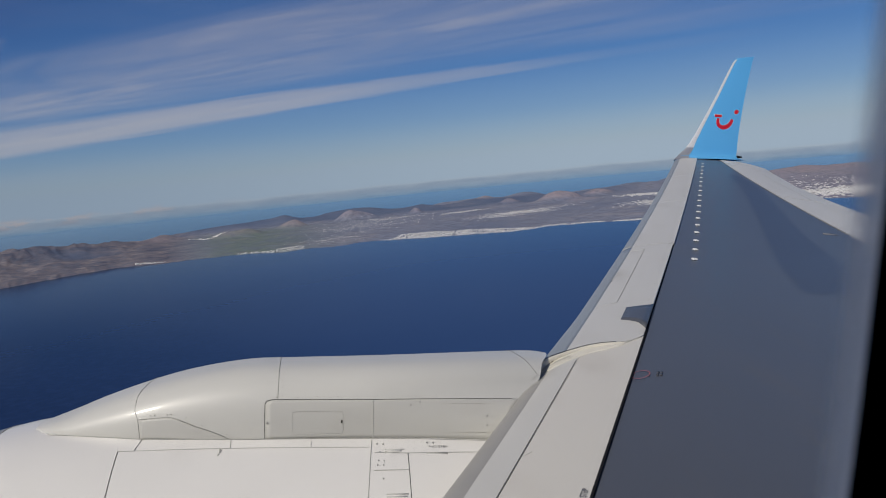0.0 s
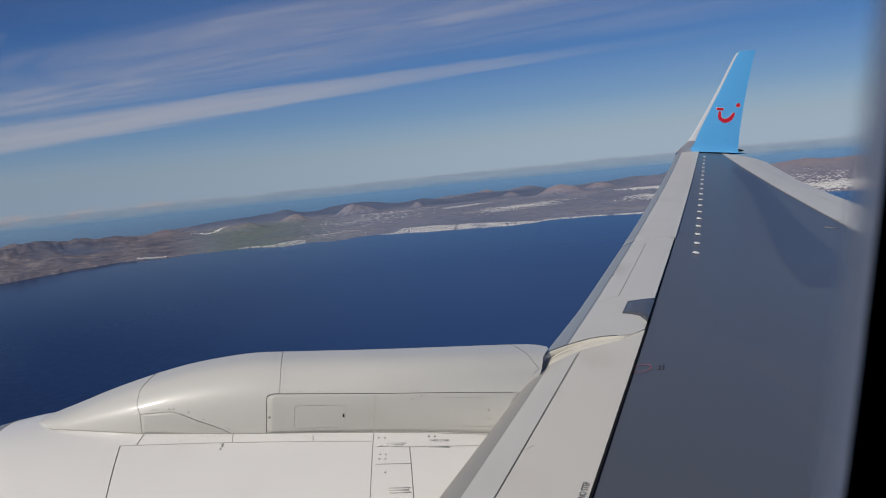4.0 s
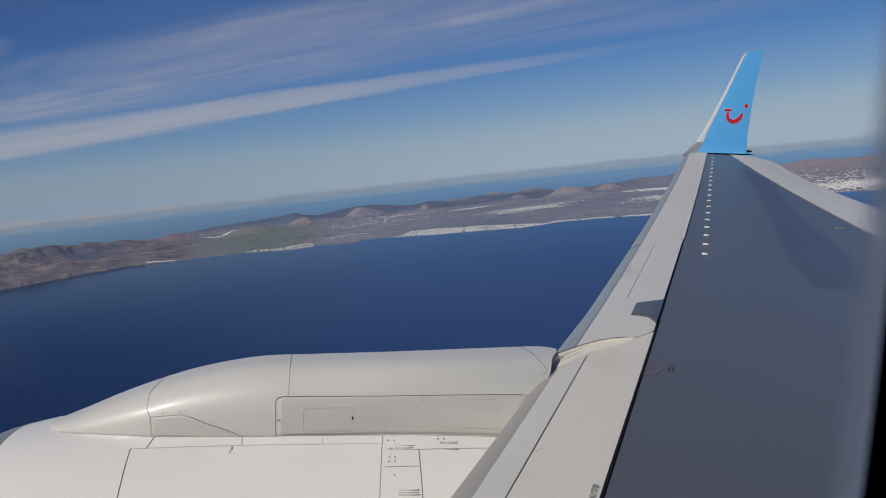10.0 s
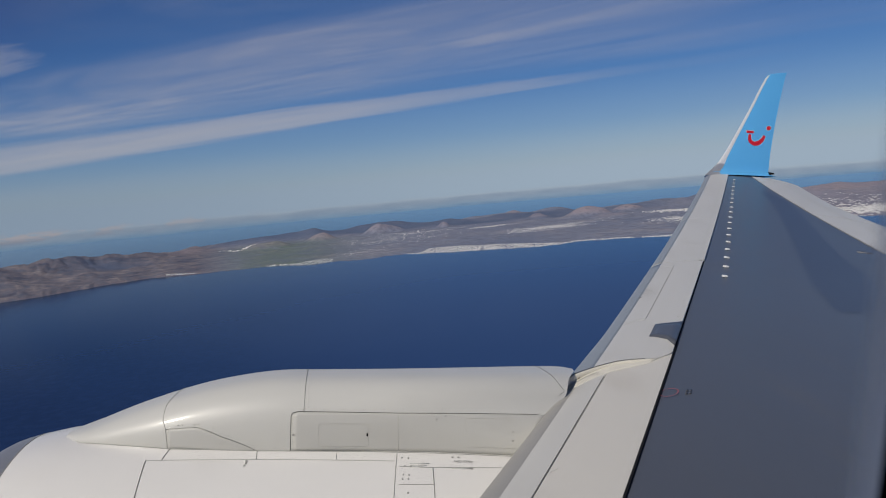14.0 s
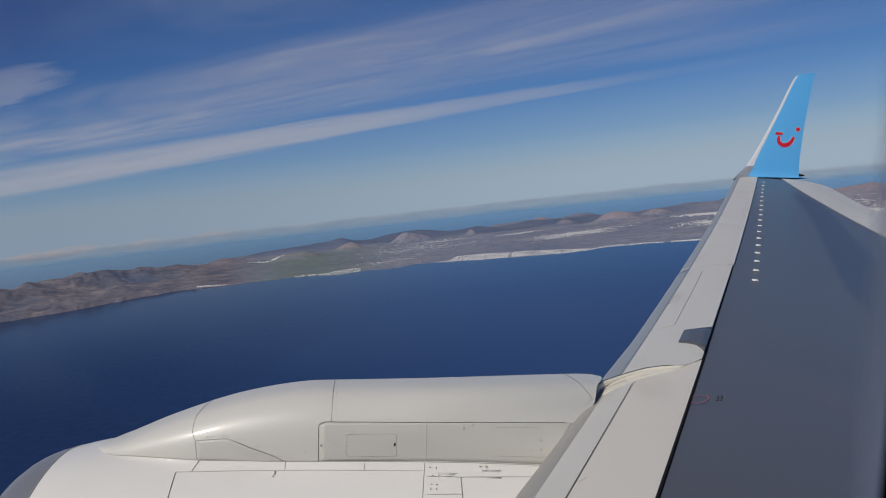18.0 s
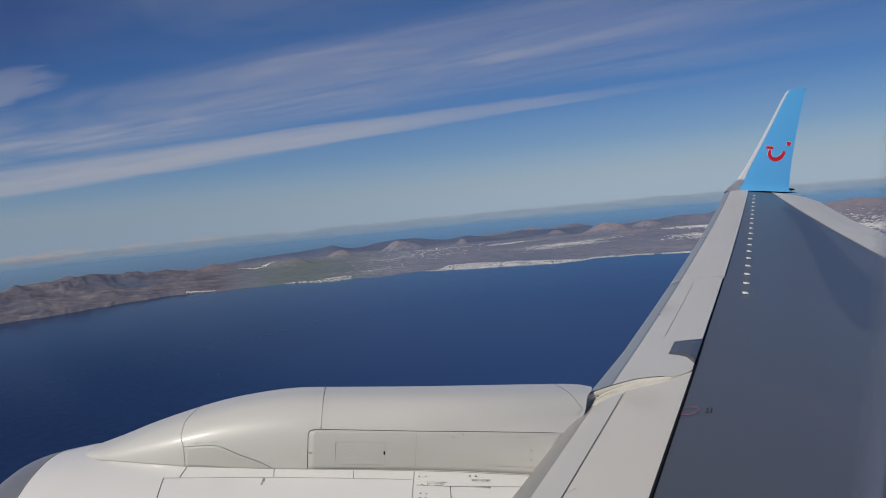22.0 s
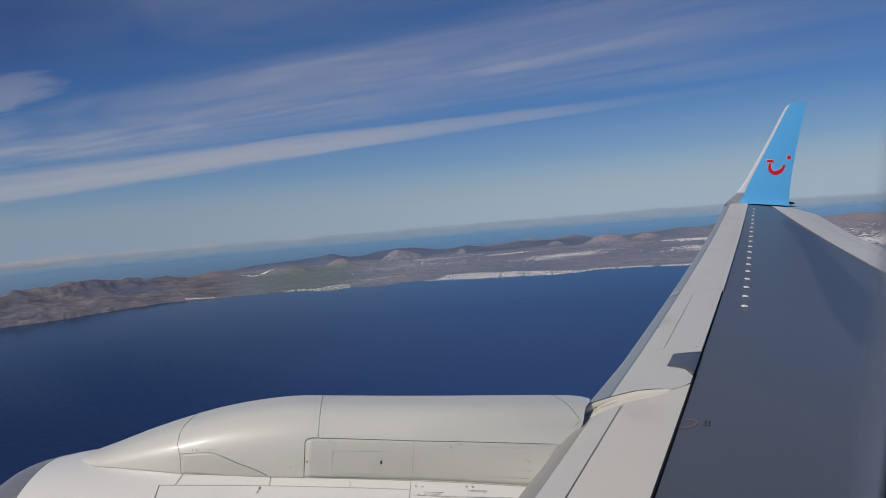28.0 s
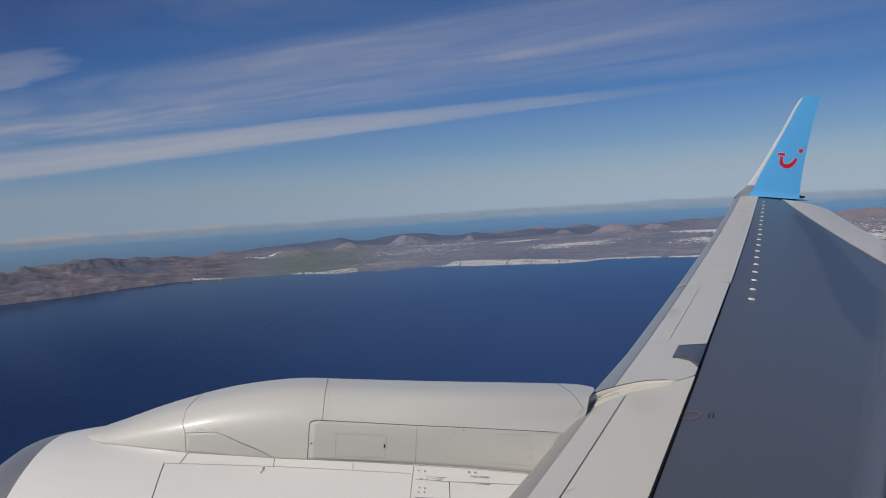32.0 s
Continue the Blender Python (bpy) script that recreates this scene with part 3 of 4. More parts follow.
HILL_SPOTS = [(d * math.sin(radians(a)), d * math.cos(radians(a)), top, r, red, (a, d, top, r, red) in CONES) for a, d, top, r, red in HILLS]


def shore(az):
    """Distance of the near shore at a bearing, with coves and points."""
    return curve(COAST, az) + 13 * noise.noise((az * 0.35, 0.7, 3.1)) + 8 * noise.noise((az * 1.6, 4.4, 7.7)) + 3 * noise.noise((az * 5.0, 1.4, 2.7))


def land_height(az, d, near=None):
    x, y = d * math.sin(radians(az)), d * math.cos(radians(az))
    near = shore(az) if near is None else near
    far = curve(FAR, az) + 60 * noise.noise((x * 0.006, y * 0.006, 9.3))
    inside = min(d - near, far - d)
    if inside < -30:
        return -4.0
    rough = noise.fractal((x * 0.008, y * 0.008, 1.3), 1.0, 2.0, 7)
    west = 1 / (1 + math.exp((az + 10) * 0.7))
    total = 0.0
    for hx, hy, top, r, _, cone in HILL_SPOTS:
        q = math.hypot(x - hx, y - hy) / r
        if q < 2.4:
            q *= 1 + 0.35 * rough
            h = top * math.exp(-0.9 * max(q, 0.0) ** (2.2 if cone else 1.6))
            total += max(h, 0.0) ** 3
    # gullies that run down the western slopes
    gully = 1 - abs(noise.fractal((x * 0.013 + 0.4 * rough, y * 0.006, 5.9), 0.8, 2.1, 5)) * 1.6
    back = max(0.0, min(1.0, (d - 2380) / 120)) * (1 - west)
    total += max(0.0, back * (6 + 20 * noise.noise((x * 0.0085, y * 0.0085, 6.6)))) ** 3
    h = total ** (1 / 3) * (1.0 + 0.18 * rough + west * 0.14 * (gully - 0.72)) + 4.5 + 3.0 * rough + west * (2.0 + 3.2 * (gully - 0.6)) + 0.8 * noise.noise((x * 0.04, y * 0.04, 2.2))
    # cliffs in the west, a low shore elsewhere
    edge = max(0.0, min(1.0, inside / (95 - 73 * west)))
    return -1.0 + (max(h, 1.2) + 1.0) * edge ** (0.85 - 0.3 * west) if inside > 0 else max(-4.0, -1.0 + inside * 0.1)


def ground_kind(a, d):
    """Shares of cinder red, field green, dark lava (also used to paint a shaded valley) and brown western rock."""
    x, y = d * math.sin(radians(a)), d * math.cos(radians(a))
    red = 0.0
    for hx, hy, top, r, k, cone in HILL_SPOTS:
        if k >= 0.4:
            q = math.hypot(x - hx, y - hy) / r
            red = max(red, k * max(0.0, min(1.0, 2.0 - 1.5 * q)))
    step = lambda lo, hi, q: max(0.0, min(1.0, (q - lo) / (hi - lo)))
    # Extra red in the far east pales the ground as haze would.
    red = max(red, 0.45 * step(26, 31, a) * step(2900, 2500, d))
    brown = step(-6.5, -9.5, a)
    green = math.exp(-((a + 4.0) / 4.3) ** 2) * step(2420, 2300, d)
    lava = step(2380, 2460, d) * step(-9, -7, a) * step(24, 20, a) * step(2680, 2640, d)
    # Shade over a western valley, painted with the lava colour.
    valley_shade = math.exp(-((a + 15.0) / 2.2) ** 2 - ((d - 1985) / 55) ** 2)
    return red * (1 - 0.7 * valley_shade), green * (1 - brown), max(lava * (1 - red), valley_shade), brown


def build_land():
    azs = [-58 + 0.11 * i for i in range(1010)]
    ds = [1440 + 8.2 * i for i in range(64)] + [1965 + 10.5 * i for i in range(120)]
    shores = [shore(a) for a in azs]
    verts = [(d * math.sin(radians(a)), d * math.cos(radians(a)), land_height(a, d, near)) for a, near in zip(azs, shores) for d in ds]
    n = len(ds)
    faces = [(i * n + j, i * n + j + 1, (i + 1) * n + j + 1, (i + 1) * n + j) for i in range(len(azs) - 1) for j in range(n - 1)]
    faces = [f for f in faces if max(verts[v][2] for v in f) > -3.5]
    me = bpy.data.meshes.new("ground")
    me.from_pydata(verts, [], faces)
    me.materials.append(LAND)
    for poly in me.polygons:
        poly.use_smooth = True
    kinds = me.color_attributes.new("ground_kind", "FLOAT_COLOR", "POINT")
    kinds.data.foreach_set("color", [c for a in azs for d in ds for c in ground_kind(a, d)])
    return tagged(new("ground", me), "dry brown volcanic island with low hills", "island", kind="structure")


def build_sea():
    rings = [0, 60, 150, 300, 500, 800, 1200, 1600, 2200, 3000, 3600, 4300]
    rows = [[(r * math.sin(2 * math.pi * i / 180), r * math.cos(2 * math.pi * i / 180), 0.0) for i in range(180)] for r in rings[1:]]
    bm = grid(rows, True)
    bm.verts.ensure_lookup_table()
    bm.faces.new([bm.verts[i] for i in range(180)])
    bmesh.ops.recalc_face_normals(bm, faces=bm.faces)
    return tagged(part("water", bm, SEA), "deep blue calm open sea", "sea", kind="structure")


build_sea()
build_land()


def town(name, label, count, where, tall, wide):
    """Very many tiny white houses; where(rng) gives bearing and distance."""
    rng = random.Random(name)
    verts, faces = [], []
    for _ in range(count):
        az, d = where(rng)
        z = land_height(az, d)
        if z < 0.05:
            continue
        w, dp, h = rng.uniform(*wide), rng.uniform(*wide), rng.uniform(*tall)
        cx, cy, turn = d * math.sin(radians(az)), d * math.cos(radians(az)), rng.uniform(0, 1.5)
        c, s = math.cos(turn), math.sin(turn)
        b = len(verts)
        for zz in (z - 1.5, z + h):
            for sx, sy in ((-1, -1), (1, -1), (1, 1), (-1, 1)):
                verts.append((cx + c * sx * w / 2 - s * sy * dp / 2, cy + s * sx * w / 2 + c * sy * dp / 2, zz))
        faces += [(b, b + 1, b + 5, b + 4), (b + 1, b + 2, b + 6, b + 5), (b + 2, b + 3, b + 7, b + 6), (b + 3, b, b + 4, b + 7), (b + 4, b + 5, b + 6, b + 7)]
    me = bpy.data.meshes.new(name)
    me.from_pydata(verts, [], faces)
    me.materials.append(HOUSE)
    return tagged(new(name, me), label, "town", kind="stuff")


def patch(az, d, saz, sd, tilt=0.0):
    def where(rng):
        q = rng.gauss(0, 1)
        return az + saz * q, d + sd * rng.gauss(0, 1) + tilt * q
    return where


def shore_band(a0, a1, depths, gap=None):
    """Along the shore between two bearings; depths: (bearing, depth of the built strip)."""
    def where(rng):
        while True:
            az = rng.uniform(a0, a1)
            deep = curve(depths, az)
            if noise.noise((az * 3.1, 0.3, 8.1)) < rng.uniform(-0.9, -0.1):
                continue
            if rng.random() * 90 < deep + 6 and not (gap and gap[0] < az < gap[1]):
                return az, shore(az) + 12 + deep * rng.random() ** 1.2
    return where


town("coastal_town", "long white resort town along the shore", 2700, shore_band(4.9, 23.2, [(4.9, 5), (5.8, 14), (6.4, 62), (9.0, 84), (11.5, 66), (14.5, 44), (16, 26), (19, 15), (21, 14), (23.2, 18)], (20.6, 21.2)), (0.2, 0.6), (0.8, 3.4))
town("fishing_village", "small white village by the shore", 300, shore_band(-4.9, -0.4, [(-4.9, 10), (-3.2, 18), (-2.2, 42), (-1.0, 60), (-0.4, 40)]), (0.3, 0.8), (1.0, 3.0))
town("cove_houses", "few white houses in a cove", 130, shore_band(-11.5, -9.6, [(-11.5, 14), (-10.6, 10), (-9.6, 5)]), (0.4, 0.8), (1.0, 2.6))
town("hill_town", "scattered white houses on a dark slope", 560, patch(4.2, 2090, 1.9, 90, 20), (0.3, 0.9), (0.8, 2.4))
town("slope_hamlet", "scattered white houses above a small bay", 130, patch(1.6, 1760, 1.2, 55, 20), (0.3, 0.8), (0.8, 2.2))
town("upper_hamlet", "rows of white houses below dark ridges", 200, patch(5.6, 2290, 1.9, 30, 10), (0.4, 1.0), (0.9, 2.6))
town("inland_town", "dense white inland town", 950, patch(14.9, 2010, 1.4, 42, 30), (0.3, 0.9), (1.0, 3.2))
town("upland_village", "white houses below the far hills", 170, patch(10.9, 2230, 0.75, 14, 18), (0.6, 1.3), (1.2, 3.0))
town("white_greenhouses", "pale flat-roofed sheds on a hillside", 50, patch(-6.7, 2190, 0.5, 10, 4), (0.5, 0.9), (3.0, 9.0))
town("plain_town", "pale buildings on the eastern plain", 900, patch(24.3, 2290, 1.1, 22), (0.5, 1.2), (1.6, 5.0))
town("lower_plain_town", "pale buildings above the eastern shore", 700, patch(24.6, 1960, 1.3, 34), (0.4, 1.0), (1.4, 4.0))
town("east_shore_houses", "white houses along the eastern shore", 700, shore_band(23.2, 28, [(23.2, 18), (26, 24), (28, 20)]), (0.3, 0.9), (1.0, 3.2))
town("harbour_city", "broad pale city by the bay", 3600, patch(37.5, 1900, 2.6, 55), (0.5, 1.4), (1.8, 6.0))
town("plain_sheds", "scattered pale sheds on the eastern plain", 420, patch(34.0, 2200, 4.0, 110), (0.4, 1.0), (1.5, 6.0))

# ---- the aircraft ----
airliner = tagged(new("airliner"), "white jet airliner with a grey wing and a blue winglet", "aircraft")
airliner.matrix_world = Matrix.Translation(EYE) @ ATTITUDE.to_4x4()


def build_wing():
    ys = [0.15 + 15.35 * (i / 70) for i in range(71)]
    rows = []
    for y in ys:
        c = wing_te(y) - wing_le(y)[0]
        fs = [(i / 36) ** 1.8 for i in range(37)]
        rows.append([wing_point(y, f * c, -0.004) for f in reversed(fs)] + [wing_point(y, -f * c - 1e-6, -0.004) for f in fs[1:]])
    bm = grid(rows, True)
    bm.verts.ensure_lookup_table()
    n = len(rows[0])
    for b in (0, (len(rows) - 1) * n):
        bm.faces.new([bm.verts[b + i] for i in range(n)])
    bmesh.ops.recalc_face_normals(bm, faces=bm.faces)
    wing = crease(part("wing", bm, WING_GREY, airliner, "dark grey coated wing upper skin"), 40)
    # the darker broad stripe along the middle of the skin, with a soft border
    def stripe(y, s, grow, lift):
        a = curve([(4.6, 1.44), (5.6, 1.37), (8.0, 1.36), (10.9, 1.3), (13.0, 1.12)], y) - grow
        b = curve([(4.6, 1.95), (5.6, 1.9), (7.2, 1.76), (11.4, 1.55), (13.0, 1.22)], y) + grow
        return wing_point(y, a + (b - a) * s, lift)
    for grow, lift, mat, label in ((0.035, -0.0036, WING_MID, "mid-grey border of the long stripe"), (0.0, -0.0032, WING_DARK, "slightly darker long stripe")):
        part("skin_stripe", grid([[stripe(y, s, grow, lift) for s in span(0, 1, 7)] for y in span(4.62 - grow, 13.0, 60)]), mat, wing, label)
    return wing


def build_leading_edges(wing):
    """The fixed inboard edge, the slats with bare metal noses, and the black seal behind them."""
    ds = [-0.22, -0.14, -0.08, -0.045, -0.025, -0.012, -0.004, 0.0, 0.002, 0.006, 0.012, 0.022, 0.036, 0.055, 0.08, 0.105]
    aft = [0.105, 0.14, 0.2, 0.27, 0.34, 0.41, 0.452, 0.466]
    fixed = crease(part("fixed_leading_edge", shell(wing_point, span(0.2, 3.76, 26), [0.182, 0.2, 0.27, 0.34, 0.41, 0.452, 0.466], 0.006, -0.008), PANEL_PAINT, airliner, "light grey fixed leading edge with stains"))
    crease(part("front_strip", shell(wing_point, span(0.2, 3.62, 26), [0.055, 0.09, 0.12, 0.15, 0.18], 0.0055, -0.008), STRIP_PAINT, fixed, "cool light grey strip along the front"))

    def blunt(y, a, lift=0.0):
        x, _, z = wing_point(y, 0.055, 0.006)
        k = min(1.0, max(0.35, (3.75 - y) / 0.5))
        q = radians(a)
        return (x - (0.105 * k + 0.026 * max(0.0, 3.2 - y) + lift) * math.sin(q), y, z - (0.13 + lift) * (1 - math.cos(q)))
    part("nose_skin", shell(blunt, span(0.2, 3.52, 26), span(-12, 130, 20), 0.0, -0.012), NOSE_SHADED, fixed, "blunt grey nose with its shade in the colour")
    part("panel_seam", ribbon(wing_point, [(0.5, 0.185), (3.44, 0.176)], 0.004, 0.0075), SEAM, fixed)
    part("panel_seam", ribbon(wing_point, [(2.44, 0.187), (2.465, 0.212)], 0.002, 0.0075), SEAM_FAINT, fixed)
    part("edge_seal", shell(wing_point, span(0.2, 3.9, 30), [0.466, 0.469, 0.472, 0.475], 0.006, -0.006), SEAL, wing, "black rubber edge seal", smooth=False)
    part("edge_seal", shell(wing_point, span(3.9, 15.3, 50), [0.466, 0.468, 0.471], 0.006, -0.006), SEAL, wing, "black rubber edge seal", smooth=False)
    cuts = [3.47, 6.42, 9.35, 12.35, 15.42]

    def slat_end(d):
        d = max(d, 0.0)
        return 3.46 + 0.13 * min(1.0, d / 0.2) ** 0.6 + 0.09 * max(0.0, (d - 0.35) / 0.115) ** 2

    def slat_lift(y, d):
        return 0.022 + 0.035 * max(0.0, 1 - (y - 3.46) / 0.9) * math.exp(-abs(d) / 0.08) - 0.013 * min(1.0, max(0.0, (d - 0.3) / 0.1)) * max(0.0, 1 - (y - 3.46) / 0.7)

    def first_slat(u, d, l=0.0):
        y = slat_end(d) + (6.408 - slat_end(d)) * u * u
        return wing_point(y, d, l if l < 0 else l + slat_lift(y, d) - 0.022)
    for i, (a, b) in enumerate(zip(cuts, cuts[1:])):
        lift = 0.022
        ys, form = (span(a, b - 0.012, 22), wing_point) if i else (span(0, 1, 26), first_slat)
        rear = aft[:-2] + [0.462, 0.4745] if i else aft
        slat = crease(part("slat", shell(form, ys, rear, lift, -0.003), SLAT_PAINT, airliner, "light grey leading edge slat"))
        part("nose_skin", shell(form, ys, ds, lift - 0.001, -0.008), BARE_METAL, slat, "bluish bare metal nose")
        if i == 0:
            part("panel_seam", ribbon(lambda u, v: wing_point(u, v, lift), [(4.42, 0.235), (6.2, 0.232)], 0.003, 0.001), SEAM, slat)
            part("panel_seam", ribbon(lambda u, v: wing_point(u, v, lift), [(6.2, 0.232), (6.2, 0.11)], 0.0035, 0.001), SEAM_FAINT, slat)
            part("panel_seam", ribbon(lambda u, v: wing_point(u, v, lift), [(4.42, 0.235), (4.38, 0.11)], 0.002, 0.001), SEAM_FAINT, slat)
            # the grey skin that shows in the cut-out of the slat's rear edge
            def notch(u, s, l=0.0):
                y0 = curve([(0, 4.0), (0.6, 3.93), (0.85, 3.87), (1.0, 3.79)], s)
                return wing_point(y0 + u * (4.256 + 0.01 * s - y0), 0.31 + 0.158 * s, l + lift)
            part("cutout_plate", shell(notch, span(0, 1, 6), span(0, 1, 4), 0.002, -0.01), WING_GREY, slat, "dark grey plate in the slat's cut-out")
        for y in span(a + 0.5, b - 0.3, 6):
            part("fastener", disc(lambda u, v: wing_point(u, v, lift), y, 0.43, 0.006, 0.0), RIVET, slat)
    rng = random.Random(5)
    for k in range(34):
        y = 3.9 + 11.0 * rng.random() ** 1.3
        d = rng.choice((0.445, 0.44, 0.415, 0.12, 0.3)) + rng.uniform(-0.015, 0.012)
        size = rng.uniform(0.004, 0.012) * (1 + 0.12 * (y - 4))
        bm = bmesh.new()
        bm.faces.new([bm.verts.new(wing_point(y + size * rng.uniform(0.5, 1.1) * math.sin(a) * 1.8, d + size * rng.uniform(0.4, 1.0) * math.cos(a), 0.0232)) for a in (0, 0.9, 1.8, 2.7, 3.6, 4.5, 5.4)])
        part("paint_chip", bm, rng.choice((SEAM_LIGHT, SEAM_LIGHT, SEAM)), fixed)
    # the open inboard end of the slat: cream cove, end rib, dark opening
    def cove(u, d, l=0.0):
        low = slat_end(d) - 0.13 * max(0.0, 1 - max(d, 0.0) / 0.4) ** 0.6
        return wing_point(low + u * (slat_end(d) + 0.004 - low), d, l + 0.007 + 0.006 * u)
    reach = [0.0, 0.004, 0.01, 0.02, 0.04, 0.08, 0.13, 0.2, 0.27, 0.33, 0.37, 0.397]
    part("slat_cove", shell(cove, span(0, 1, 6), reach, 0.001, -0.012), RIB_PAINT, fixed, "cream cove panel at the slat's end")

    def end_rib(d, s, l=0.0):
        x, y, z = wing_point(slat_end(d), d, 0.0)
        return (x, y - 0.002 - l, z - 0.01 + s * (slat_lift(slat_end(d), d) + 0.009))
    part("slat_end_rib", shell(end_rib, reach, span(0, 1, 4), 0.003, -0.003), RIB_PAINT, fixed, "cream rib at the slat's end")
    part("cove_step", ribbon(lambda u, v: cove(u, v), [(0.6, 0.03), (0.55, 0.13), (0.15, 0.14)], 0.005, 0.002), SEAM_LIGHT, fixed)
    # No real hole: a flat disc, brown with the recess's shade painted in.
    part("track_opening", disc(lambda u, v: end_rib(u, v), 0.045, 0.45, 0.007, 0.004), BROWN_GAP, fixed, "brown disc for the dark opening at the slat's end")
    part("end_gap", ribbon(lambda u, v: wing_point(slat_end(v) + u, v, slat_lift(slat_end(v), v)), [(0.003, 0.01), (0.003, 0.05), (0.003, 0.12), (0.003, 0.21), (0.003, 0.34)], 0.005, 0.001), SEAL, fixed, "dark gap at the slat's end")


def build_trailing_edge():
    def strip_at(y, s, lift=0.0):
        x0 = 5.79 + 0.3605 * (y - 8.5) - wing_le(y)[0]
        return wing_point(y, x0 + (wing_te(y) - wing_le(y)[0] - 0.003 - x0) * s, lift)
    for name, label, a, b in (("flap", "light grey flap rear edge", 2.0, 10.35), ("aileron", "light grey aileron", 10.4, 14.6), ("tip_panel", "light grey wing tip panel", 14.62, 15.46)):
        p = crease(part(name, shell(strip_at, span(a, b, 30), span(0, 1, 8), 0.006, -0.004), SLAT_PAINT, airliner, label))
        if name != "tip_panel":
            part("hinge_seam", ribbon(strip_at, [(a + 0.05, 0.52), (b - 0.05, 0.52)], 0.012, 0.007, 0.3), SEAM_LIGHT, p)


# The winglet: leading and trailing edge from the wing's tip upward.
def winglet_edges(s):
    le = [(0, (7.29, 15.46, 1.03)), (0.05, (7.47, 15.64, 1.145)), (0.12, (7.68, 15.72, 1.32)), (0.26, (7.92, 15.80, 1.62)), (0.62, (8.47, 16.05, 2.41)), (0.97, (8.99, 16.28, 3.21)), (1.0, (9.08, 16.30, 3.275))]
    te = [(0, (8.86, 15.46, 1.06)), (0.05, (8.80, 15.70, 1.12)), (0.12, (8.82, 15.75, 1.30)), (0.26, (8.88, 15.82, 1.58)), (0.62, (9.12, 16.04, 2.38)), (0.97, (9.43, 16.285, 3.25)), (1.0, (9.475, 16.30, 3.33))]
    pick = lambda keys: Vector([curve([(a, p[i]) for a, p in keys], s) for i in range(3)])
    return pick(le), pick(te)


def winglet_point(s, f, lift=0.0, outer=False):
    a, b = winglet_edges(s)
    e = 0.02
    a2, b2 = winglet_edges(min(s + e, 1.0))
    a1, b1 = winglet_edges(max(s - e, 0.0))
    nrm = (b - a).cross((a2 + b2) - (a1 + b1)).normalized()
    if nrm.y > 0.2 or (abs(nrm.y) <= 0.2 and nrm.z < 0):
        nrm = -nrm
    c = (b - a).length
    t = 5 * (0.2969 * f**0.5 - 0.126 * f - 0.3516 * f**2 + 0.2843 * f**3 - 0.1036 * f**4)
    return a + (b - a) * f + nrm * ((-1 if outer else 1) * (0.05 * c * t + lift))


